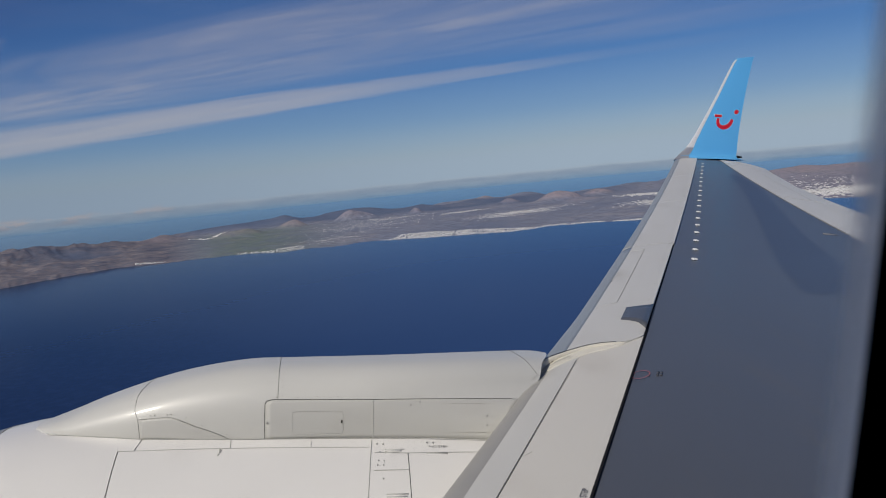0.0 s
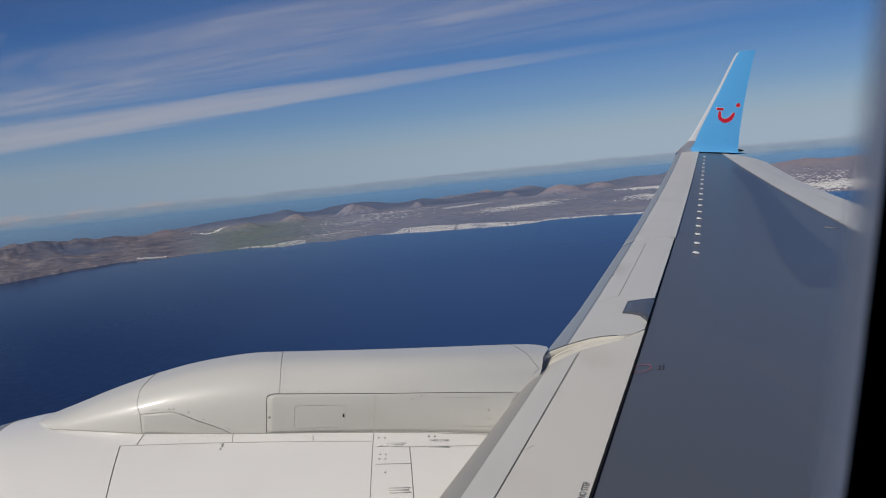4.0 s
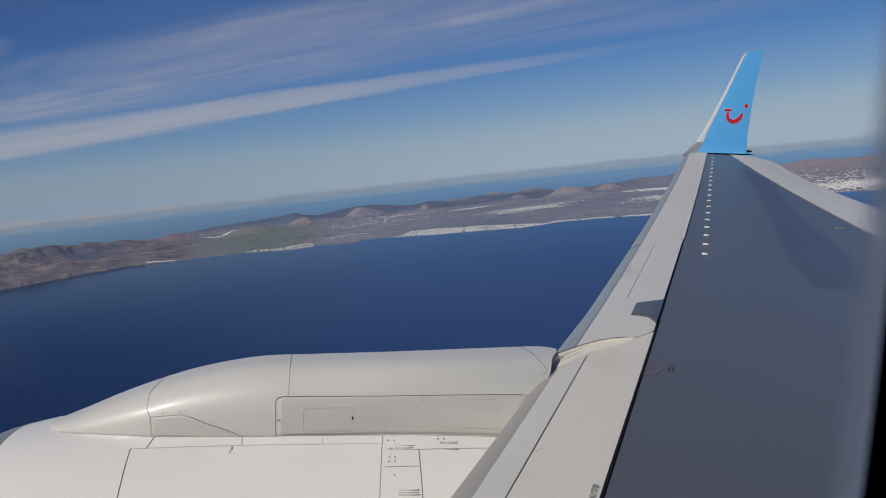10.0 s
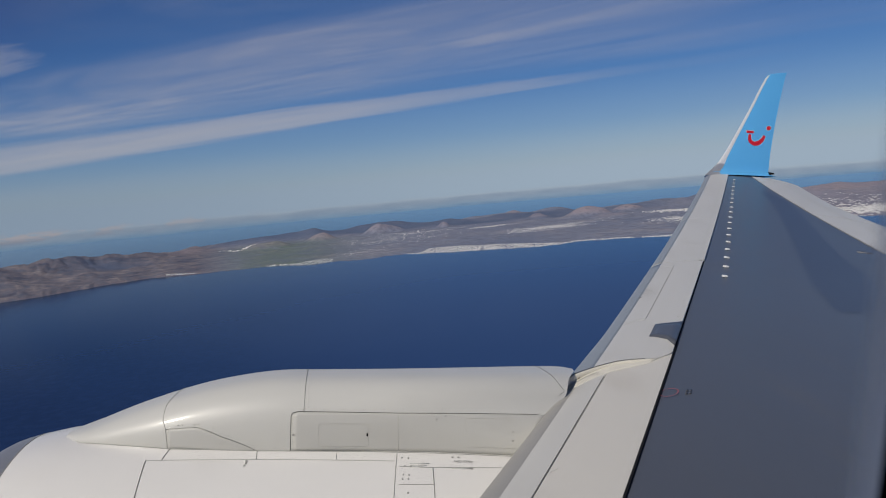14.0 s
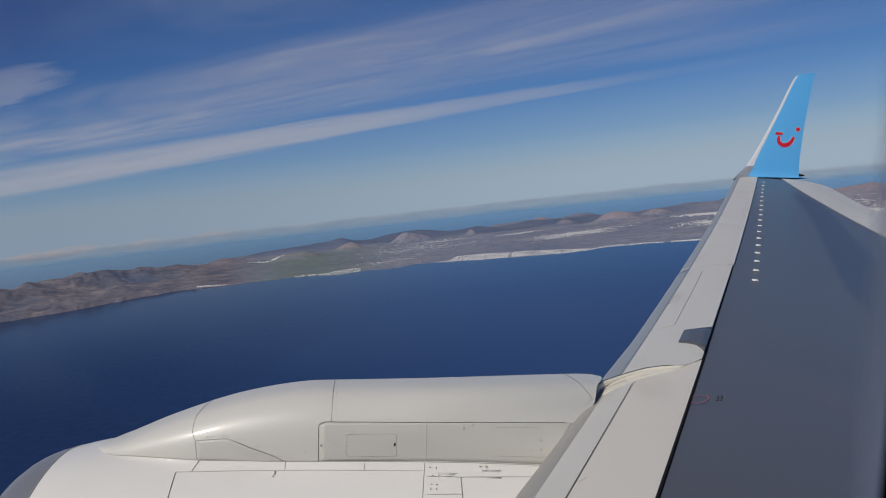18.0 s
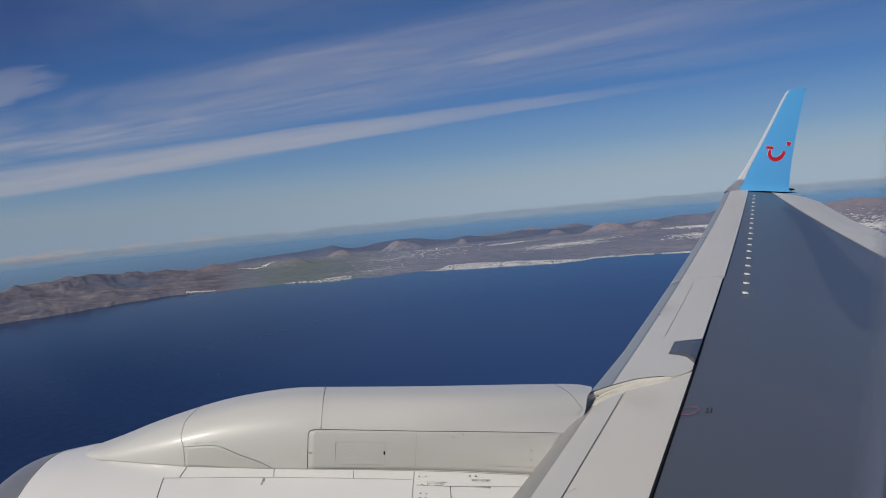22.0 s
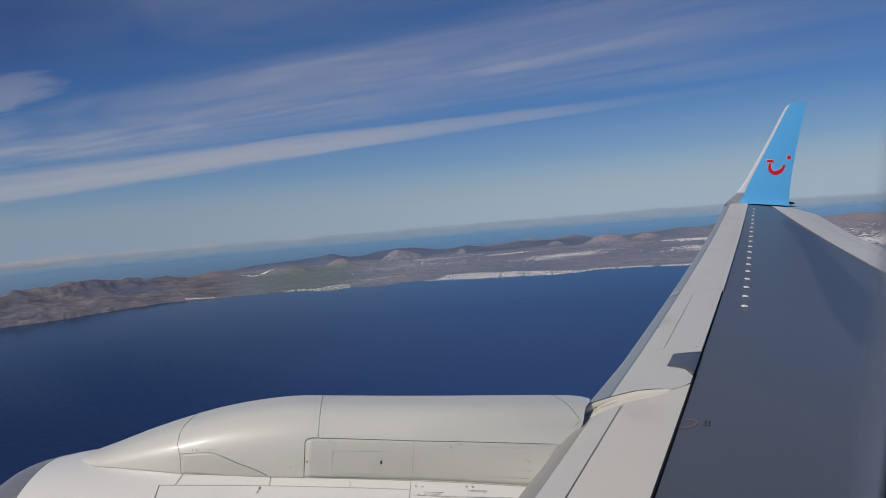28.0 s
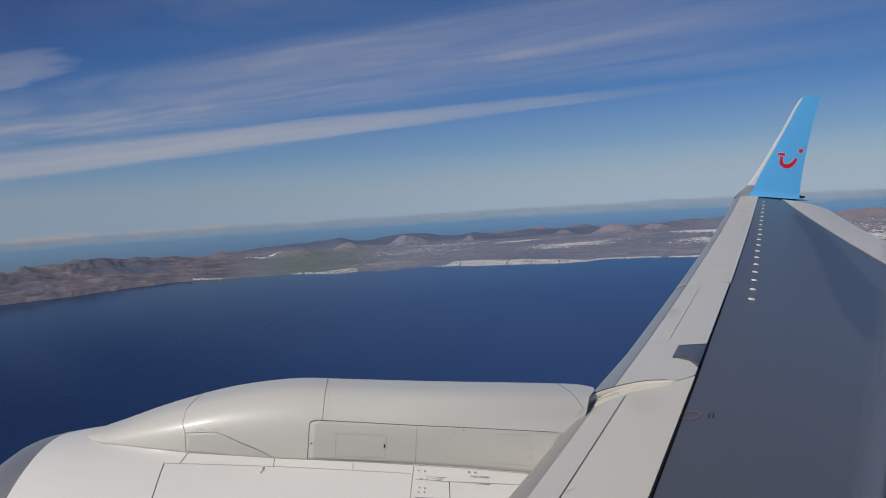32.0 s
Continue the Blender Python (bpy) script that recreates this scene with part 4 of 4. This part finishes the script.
def build_winglet():
    ss = [0, 0.02, 0.05, 0.08, 0.12, 0.18, 0.26, 0.38, 0.5, 0.62, 0.75, 0.88, 0.97, 0.99, 1.0]
    fs = [(i / 20) ** 1.6 for i in range(21)]
    rows = [[winglet_point(s, f) for f in reversed(fs)] + [winglet_point(s, f, 0.0, True) for f in fs[1:]] for s in ss]
    bm = grid(rows, True)
    bm.verts.ensure_lookup_table()
    n = len(rows[0])
    bm.faces.new([bm.verts[(len(ss) - 1) * n + i] for i in range(n)])
    bmesh.ops.recalc_face_normals(bm, faces=bm.faces)
    let = crease(part("winglet", bm, BLUE, airliner, "upswept sky-blue winglet with a red mark"), 50)
    front = [(i / 12) ** 2 * 0.05 for i in range(13)]
    edge_share = lambda s: curve([(0, 0.21), (0.1, 0.15), (0.2, 0.10), (0.5, 0.085), (1.0, 0.11)], s)
    rows = [[winglet_point(s, f * 20 * edge_share(s), 0.003) for f in reversed(front)] + [winglet_point(s, f * 20 * edge_share(s), 0.003, True) for f in front[1:]] for s in span(0.115, 0.985, 30)]
    part("leading_edge_strip", grid(rows), EDGE_METAL, let, "pale polished metal front edge")
    rows = [[winglet_point(s, f * 20 * edge_share(s), 0.004) for f in reversed(front)] + [winglet_point(s, f * 20 * edge_share(s), 0.004, True) for f in front[1:]] for s in span(0.0, 0.117, 10)]
    part("root_edge", grid(rows), ROOT_METAL, let, "darker metal edge curving into the wing tip")
    def mark(points, width, name, label, mat=RED, up=0.003):
        rows = []
        for i, (s, f) in enumerate(points):
            s0, f0 = points[max(i - 1, 0)]
            s1, f1 = points[min(i + 1, len(points) - 1)]
            p = winglet_point(s, f, up)
            run = (winglet_point(s1, f1, 0.003) - winglet_point(s0, f0, 0.003)).normalized()
            side = run.cross(Vector((0, -1, 0.2))).normalized() * width[i] / 2
            rows.append([p - side, p, p + side])
        part(name, grid(rows), mat, let, label)
    arc = []
    for i in range(17):
        a = math.pi * (1.03 + 0.94 * i / 16)
        arc.append((0.425 + 0.095 * math.sin(a) * (1.0 if i < 13 else 1), 0.565 + 0.195 * math.cos(a)))
    mark(arc, [0.055 + 0.035 * math.sin(math.pi * i / 16) for i in range(17)], "red_arc", "red curved stroke")
    mark(arc, [0.068 + 0.035 * math.sin(math.pi * i / 16) for i in range(17)], "mark_outline", "thin white outline", WHITE_MARK, 0.0015)
    mark([(0.437, 0.235), (0.438, 0.33), (0.439, 0.452)], [0.070] * 3, "mark_outline", "thin white outline", WHITE_MARK, 0.0015)
    mark([(0.437, 0.245), (0.438, 0.33), (0.439, 0.44)], [0.055, 0.055, 0.055], "red_bar", "short red bar")
    bm = bmesh.new()
    c = winglet_point(0.492, 0.83, 0.004)
    du, dv = (winglet_point(0.512, 0.83, 0.004) - c).normalized(), (winglet_point(0.492, 0.89, 0.004) - c).normalized()
    bm.faces.new([bm.verts.new(c + (du * math.cos(i * math.pi / 8) + dv * math.sin(i * math.pi / 8)) * 0.05) for i in range(16)])
    part("red_dot", bm, RED, let, "red dot")
    bm = bmesh.new()
    c = winglet_point(0.492, 0.83, 0.002)
    bm.faces.new([bm.verts.new(c + (du * math.cos(i * math.pi / 8) + dv * math.sin(i * math.pi / 8)) * 0.057) for i in range(16)])
    part("mark_outline", bm, WHITE_MARK, let, "thin white outline")
    for s in (0.055,):
        p = winglet_edges(s)[1]
        bm = bmesh.new()
        bmesh.ops.create_cone(bm, cap_ends=True, segments=10, radius1=0.03, radius2=0.015, depth=0.11, matrix=Matrix.Translation(p + Vector((0.05, 0, 0.01))) @ Matrix.Rotation(radians(90), 4, "Y"))
        part("tail_light", bm, SEAL, let, "small dark light at the rear corner")


def build_generators(wing):
    """White tabs in a row along the span."""
    first = None
    for i in range(18):
        y = 5.73 + 0.42 * i + 0.006 * i * i
        d = curve([(5.5, 0.676), (11.8, 0.623), (15.4, 0.605)], y)
        if first is None:
            bm = bmesh.new()
            bmesh.ops.create_cube(bm, size=1)
            for v in bm.verts:
                k = 0.7 if v.co.z > 0 else 1.0
                v.co = Vector((v.co.x * 0.038 * k, v.co.y * 0.044 * (0.9 if v.co.z > 0 else 1), (v.co.z + 0.5) * 0.012))
            bmesh.ops.bevel(bm, geom=bm.edges[:], offset=0.0015, segments=1, affect="EDGES")
            first = part("vortex_generator", bm, WHITE_MARK, wing, "small white tab", smooth=False)
            ob = first
        else:
            ob = new("vortex_generator", first.data)
            ob.parent = wing
        ob.matrix_local = Matrix.Translation(wing_point(y, d, 0.0005)) @ Matrix.Rotation(math.atan(0.13), 4, "X")


def sign(text, fn, u, v, du, dv, size, mat, parent, lift=0.0025, name="stencil"):
    """Stencilled words on the surface fn at (u, v), reading along the step (du, dv)."""
    cu = bpy.data.curves.new(name, "FONT")
    cu.body, cu.size, cu.align_x, cu.align_y = text, size, "CENTER", "CENTER"
    cu.materials.append(mat)
    ob = new(name, cu)
    ob.parent = parent
    c = Vector(fn(u, v))
    run = (Vector(fn(u + du, v + dv)) - c).normalized()
    e = 1e-3
    nrm = (Vector(fn(u + e, v)) - c).cross(Vector(fn(u, v + e)) - c).normalized()
    if nrm.dot(-c) < 0:
        nrm = -nrm
    up = nrm.cross(run)
    m = Matrix((run, up, nrm)).transposed().to_4x4()
    m.translation = c + nrm * lift
    ob.matrix_local = m
    ob["label"] = "stencilled words"
    return ob


def build_markings(wing):
    fixed = bpy.data.objects["fixed_leading_edge"]
    sign("NO STEP", lambda u, v: wing_point(u, v, 0.006), 2.08, 0.447, 0.01, 0.0, 0.027, BLACK_MARK, fixed)
    bm = bmesh.new()
    n = 28
    loops = []
    for r in (0.037, 0.041):
        loops.append([bm.verts.new(wing_point(3.115 + r * 1.25 * math.sin(2 * math.pi * i / n), 0.508 + r * math.cos(2 * math.pi * i / n), 0.0015)) for i in range(n)])
    for i in range(n):
        bm.faces.new((loops[0][i], loops[0][(i + 1) % n], loops[1][(i + 1) % n], loops[1][i]))
    part("painted_ring", bm, RED_FADED, wing, "thin faded red ring")
    for dx in (0.0, 0.016):
        for dy in (0.0, 0.03):
            part("stencil_bar", shell(wing_point, span(3.09 + dy, 3.108 + dy, 2), span(0.578 + dx, 0.588 + dx, 2), 0.001, -0.005), FADED_MARK, wing)
    part("stencil_bar", shell(wing_point, span(7.35, 7.42, 2), span(2.0, 2.16, 2), 0.001, -0.005), WING_SCUFF, wing)


def build_engine():
    engine = part("engine_cowl", grid([[cowl_point(x, a) for a in span(-180, 180, 97)[:-1]] for x in span(-1.142, 2.0, 60)], True), PAINT, airliner, "glossy white engine cowl")
    lip = [(x, 0) for x in (-1.145, -1.19, -1.23, -1.265, -1.295, -1.32, -1.34, -1.358, -1.37, -1.379, -1.385)]
    rows = [[cowl_point(x, a, 0.001) for a in span(-180, 180, 97)[:-1]] for x, _ in lip]
    for x, r in ((-1.382, 0.70), (-1.355, 0.68), (-1.3, 0.67), (-1.0, 0.72), (-0.6, 0.775)):
        rows.append([(x, AXIS_Y - r * math.sin(radians(a)), AXIS_Z + r * math.cos(radians(a))) for a in span(-180, 180, 97)[:-1]])
    part("inlet_lip", grid(rows, True), LIP_METAL, engine, "dull grey metal inlet lip")
    part("lip_seam", ribbon(cowl_point, [(-1.145, -60), (-1.145, 100)], 0.004, 0.001), SEAM_LIGHT, engine)
    fan = bmesh.new()
    bmesh.ops.create_circle(fan, cap_ends=True, segments=48, radius=0.78, matrix=Matrix.Translation((-0.6, AXIS_Y, AXIS_Z)) @ Matrix.Rotation(radians(90), 4, "Y"))
    part("fan_face", fan, SEAL, engine)
    core = bmesh.new()
    bmesh.ops.create_cone(core, cap_ends=True, segments=48, radius1=0.55, radius2=0.3, depth=1.4, matrix=Matrix.Translation((2.3, AXIS_Y, AXIS_Z)) @ Matrix.Rotation(radians(90), 4, "Y"))
    part("exhaust_core", core, LIP_METAL, engine)

    seams = [([(-0.655, 16.7), (-0.27, 17.2), (0.232, 18.2)], 0.0022, SEAM_FAINT), ([(-0.655, 16.7), (-0.65, 30), (-0.655, 70)], 0.0036, SEAM),
             ([(0.245, 15.5), (0.235, 20), (0.208, 34), (0.2, 70)], 0.003, SEAM_LIGHT), ([(0.371, 20.3), (0.358, 34), (0.34, 70)], 0.0034, SEAM),
             ([(0.25, 20.0), (0.371, 20.3), (0.66, 19.8), (0.95, 19.0)], 0.0025, SEAM_LIGHT), ([(0.24, 25.3), (0.366, 25.3)], 0.003, SEAM_LIGHT),
             ([(-0.97, 4.0), (-0.93, 7.6), (-0.75, 10.5), (-0.59, 12.5), (-0.27, 14.0), (0.245, 15.0), (0.75, 15.6)], 0.004, SEAM_LIGHT), ([(-0.585, 12.3), (-0.60, 16.7)], 0.002, SEAM), ([(-0.27, 13.5), (-0.268, 17.2)], 0.003, SEAM_LIGHT), ([(0.02, 15.4), (0.02, 17.7)], 0.002, SEAM_LIGHT)]
    for line, w, mat in seams:
        part("panel_seam", ribbon(cowl_point, line, w, 0.001), mat, engine)
    # latches and small hardware by the seams
    def plate(x0, x1, a0, a1, mat, name, label="", top=0.002):
        return part(name, shell(cowl_point, span(x0, x1, 3), span(a0, a1, 3), top, -0.004), mat, engine, label)
    plate(-0.305, -0.298, 17.5, 18.6, SEAM_LIGHT, "latch")
    plate(-0.309, -0.303, 18.9, 19.4, SEAM_LIGHT, "latch")
    for x, a in ((0.262, 17.0), (0.285, 17.1), (0.268, 19.8), (0.29, 19.9), (0.26, 22.5), (0.28, 22.6), (0.255, 23.8), (0.276, 23.8), (0.27, 27.5)):
        part("fastener", disc(cowl_point, x, a, 0.003, 0.001), RIVET, engine)
    for x in (0.452, 0.475):
        part("fastener", disc(cowl_point, x, 16.6, 0.0045, 0.001), RIVET, engine)
    sign("NO STEP", cowl_point, 0.49, 18.15, 0.01, 0.0, 0.018, STENCIL, engine, 0.002)
    for j in range(3):
        plate(0.287, 0.36 - 0.01 * j, 18.9 + 0.55 * j, 19.1 + 0.55 * j, GREY_MARK, "stencil_bar", top=0.0015)
    for j in range(3):
        plate(0.275, 0.352 - 0.006 * (j % 2), 31.3 + 0.55 * j, 31.55 + 0.55 * j, GREY_MARK, "stencil_bar", top=0.0015)
    part("stencil_bar", shell(cowl_point, span(0.44, 0.52, 3), span(20.25, 20.55, 2), 0.0015, -0.003), GREY_MARK, engine)
    return engine


# where the pylon's skin runs into the wing: height share on its side, x
PYLON_END = [(0.0, 0.79), (0.11, 0.792), (0.225, 0.803), (0.327, 0.840), (0.378, 0.864), (0.431, 0.884), (0.54, 0.912), (0.646, 0.926), (0.8, 0.946), (1.0, 1.0)]


def build_pylon():
    xs = [-1.0, -0.97, -0.93] + span(-0.88, 1.06, 50)

    def trimmed(x, s):
        near = s if s <= 1 else 2 - s
        end = curve(PYLON_END, near) - (0.12 * min(1.0, (s - 1) / 0.3) if s > 1 else 0.0)
        return pylon_point(-1.0 + (x + 1.0) * (end + 1.0) / 2.06, s)
    rows = [[trimmed(x, s) for s in span(0, 2, 49)] for x in xs]
    bm = grid(rows)
    bm.verts.ensure_lookup_table()
    bm.faces.new([bm.verts[i] for i in range(49)])
    bmesh.ops.recalc_face_normals(bm, faces=bm.faces)
    pylon = crease(part("pylon", bm, PYLON_PAINT, airliner, "smooth cream-white engine pylon fairing"), 50)
    # side panel with its round-cornered front and the skirt ahead of it, greyer than the fairing, framed by dark sealant
    def side_panel(u, v, lift=0.0):
        top = 0.345 - 0.02 * u
        s = 0.004 + v * (top * min(1.0, 0.9 + 6 * u) - 0.004)
        return pylon_point(-0.147 + u * (curve(PYLON_END, s) + 0.147 - 0.01), s, lift)
    part("side_panel", shell(side_panel, span(0, 1, 40), span(0, 1, 12), 0.0008, -0.003), SIDE_PAINT, pylon, "greyer flush side panel")

    def skirt(u, v, lift=0.0):
        x = -0.598 + u * 0.32
        return pylon_point(x, 0.004 + v * (curve([(-0.6, 0.245), (-0.49, 0.23), (-0.457, 0.19), (-0.40, 0.115), (-0.28, 0.012)], x) - 0.004), lift)
    part("side_panel", shell(skirt, span(0, 1, 24), span(0, 1, 8), 0.0008, -0.003), SIDE_PAINT, pylon, "greyer flush skirt panel")
    seams = [([(-0.149, 0.0), (-0.149, 0.30), (-0.143, 0.335), (-0.12, 0.352), (0.25, 0.333), (0.79, 0.325)], 0.0034, SEAM),
             ([(-0.149, 0.01), (-0.275, 0.012), (-0.40, 0.12), (-0.457, 0.195)], 0.0026, SEAM), ([(-0.457, 0.195), (-0.49, 0.235), (-0.605, 0.25)], 0.0022, SEAM_LIGHT),
             ([(-0.595, 0.0), (-0.60, 0.12), (-0.605, 0.25)], 0.0026, SEAM_LIGHT), ([(-0.605, 0.25), (-0.618, 0.40), (-0.617, 0.7), (-0.60, 1.0), (-0.57, 1.4)], 0.0028, SEAM_LIGHT),
             ([(-0.102, 0.36), (-0.100, 0.6), (-0.098, 1.0), (-0.098, 1.4)], 0.0035, SEAM_LIGHT),
             ([(0.25, 0.0), (0.252, 0.33)], 0.003, SEAM_FAINT),
             ([(0.855, 1.2), (0.87, 0.95), (0.893, 0.68), (0.905, 0.60)], 0.003, SEAM)]
    for line, w, mat in seams:
        part("panel_seam", ribbon(pylon_point, line, w, 0.001, 0.03), mat, pylon)
    # the access door: a thin outline with round corners
    x0, x1, s0, s1, r = -0.048, 0.139, 0.04, 0.225, 0.018
    ring = []
    for cx, cs, a0 in ((x1 - r, s1 - r, 0), (x0 + r, s1 - r, 90), (x0 + r, s0 + r, 180), (x1 - r, s0 + r, 270)):
        ring += [(cx + r * math.cos(radians(a0 + q)), cs + r * math.sin(radians(a0 + q))) for q in (0, 30, 60, 90)]
    part("access_door", ribbon(pylon_point, ring + ring[:1], 0.0018, 0.001, 0.03), SEAM_FAINT, pylon, "round-cornered access door outline")
    ring2 = [(0.51, 0.05), (0.51, 0.28), (0.71, 0.28), (0.71, 0.05), (0.51, 0.05)]
    part("access_door", ribbon(pylon_point, ring2, 0.0012, 0.001, 0.05), SEAM_GHOST, pylon)
    door_latch = part("door_latch", shell(pylon_point, span(0.131, 0.1365, 3), span(0.115, 0.142, 3), 0.002, -0.003), SEAL, pylon, "small black latch")
    heads = [(0.12 + i * 0.075, 0.375, 0.0026) for i in range(-3, 10)]
    heads += [(-0.085, 0.40 + 0.1 * i, 0.0028) for i in range(5)]
    heads += [(-0.56, 0.285, 0.0035), (-0.545, 0.285, 0.0035), (-0.50, 0.27, 0.0035), (-0.485, 0.268, 0.0035), (-0.43, 0.215, 0.0035), (-0.375, 0.13, 0.0035),
              (-0.285, 0.045, 0.003), (-0.20, 0.08, 0.0035), (-0.185, 0.13, 0.003), (-0.139, 0.125, 0.006), (0.395, 0.27, 0.005), (0.43, 0.30, 0.005), (0.55, 0.24, 0.0035),
              (0.69, 0.17, 0.005), (0.69, 0.10, 0.005), (0.56, 0.18, 0.003), (0.62, 0.05, 0.003), (0.893, 0.555, 0.005), (0.903, 0.575, 0.004), (0.885, 0.535, 0.004)]
    for x, s, r in heads:
        part("fastener", disc(pylon_point, x, s, r * 0.8, 0.0006, 0.0008), RIVET, pylon)


# The cabin wall with the window that the eye looks through.
WALL_Y, WALL_Z, WALL_R = -1.661, -0.30, 1.885
WIN_X, WIN_Z, WIN_W, WIN_H = 0.0209, 0.02, 0.1232, 0.19


def wall_point(x, z, r):
    return (x, WALL_Y + math.sqrt(r * r - (z - WALL_Z) ** 2), z)


def oval(a, grow=0.0, n=4.6):
    c, s = math.cos(a), math.sin(a)
    z = WIN_Z + (WIN_H + grow) * math.copysign(abs(s) ** (2 / n), s)
    return (WIN_X + (WIN_W + grow) * math.copysign(abs(c) ** (2 / n), c) - 0.03 * (z - WIN_Z), z)


def build_cabin():
    angles = [2 * math.pi * i / 64 for i in range(64)]

    def wall_with_hole(name, mat, r, grow, label):
        rows = []
        for k in range(5):
            s = k / 4
            row = []
            for a in angles:
                hx, hz = oval(a, grow)
                q = 0.45 / max(abs(math.cos(a)), abs(math.sin(a)))
                ex, ez = WIN_X + q * math.cos(a), WIN_Z + q * math.sin(a)
                row.append(wall_point(hx + (ex - hx) * s, hz + (ez - hz) * s, r))
            rows.append(row)
        return part(name, grid(rows, True), mat, airliner, label)

    def rest(name, mat, r, label):
        bm = bmesh.new()
        t0, t1 = math.asin((WIN_Z + 0.45 - WALL_Z) / r), math.asin((WIN_Z - 0.45 - WALL_Z) / r)

        def sheet(x0, x1, a0, a1, n):
            vs = [[bm.verts.new((x, WALL_Y + r * math.cos(a), WALL_Z + r * math.sin(a))) for a in span(a0, a1, n)] for x in span(x0, x1, 4)]
            for p, q in zip(vs, vs[1:]):
                for i in range(n - 1):
                    bm.faces.new((p[i], p[i + 1], q[i + 1], q[i]))
        sheet(-9, WIN_X - 0.45, -math.pi, math.pi, 73)
        sheet(WIN_X + 0.45, 12, -math.pi, math.pi, 73)
        sheet(WIN_X - 0.45, WIN_X + 0.45, t0, t1 + 2 * math.pi, 60)
        for x in (-9, 12):
            bm.faces.new([bm.verts.new((x, WALL_Y + r * math.cos(a), WALL_Z + r * math.sin(a))) for a in span(-math.pi, math.pi, 60)[:-1]])
        bmesh.ops.recalc_face_normals(bm, faces=bm.faces)
        return part(name, bm, mat, airliner, label)

    R = WALL_R
    wall_with_hole("fuselage_window_panel", PAINT, R + 0.004, 0.022, "white fuselage skin round the window")
    rest("fuselage", PAINT, R + 0.004, "white fuselage skin")
    wall_with_hole("lining_window_panel", SHADED_LINING, R - 0.024, -0.0099, "black shaded cabin lining round the window")
    rest("cabin_lining", SHADED_LINING, R - 0.024, "dark shaded cabin lining")
    frame_rows = []
    steps = ((0.024, 0.0035, 1.0), (0.012, 0.002, 1.0), (0.006, 0.001, 0.9), (0.002, 0.0004, 0.55), (-0.0015, -0.0002, 0.16), (-0.004, -0.0006, 0.0))
    for grow, dr, _ in steps:
        frame_rows.append([wall_point(*oval(a, grow), R + dr) for a in angles])
    frame_ob = part("window_frame", grid(frame_rows, True), FRAME_GREY, airliner, "soft milky window seal ring")
    milk = frame_ob.data.attributes.new("milkiness", "FLOAT", "POINT")
    milk.data.foreach_set("value", [m for _, _, m in steps for _ in angles])
    pane = []
    for dr in (0.0, -0.004):
        pane.append([wall_point(*oval(a, 0.002), R + dr - 0.002) for a in angles])
    bm = grid(pane, True)
    bm.verts.ensure_lookup_table()
    bm.faces.new([bm.verts[i] for i in range(64)])
    bm.faces.new([bm.verts[64 + i] for i in range(64)])
    glass = part("window_pane", bm, PANE, frame_ob, "clear acrylic pane", smooth=False)
    glass.visible_shadow = False


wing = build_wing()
build_leading_edges(wing)
build_trailing_edge()
build_winglet()
build_generators(wing)
build_markings(wing)
build_engine()
build_pylon()
build_cabin()
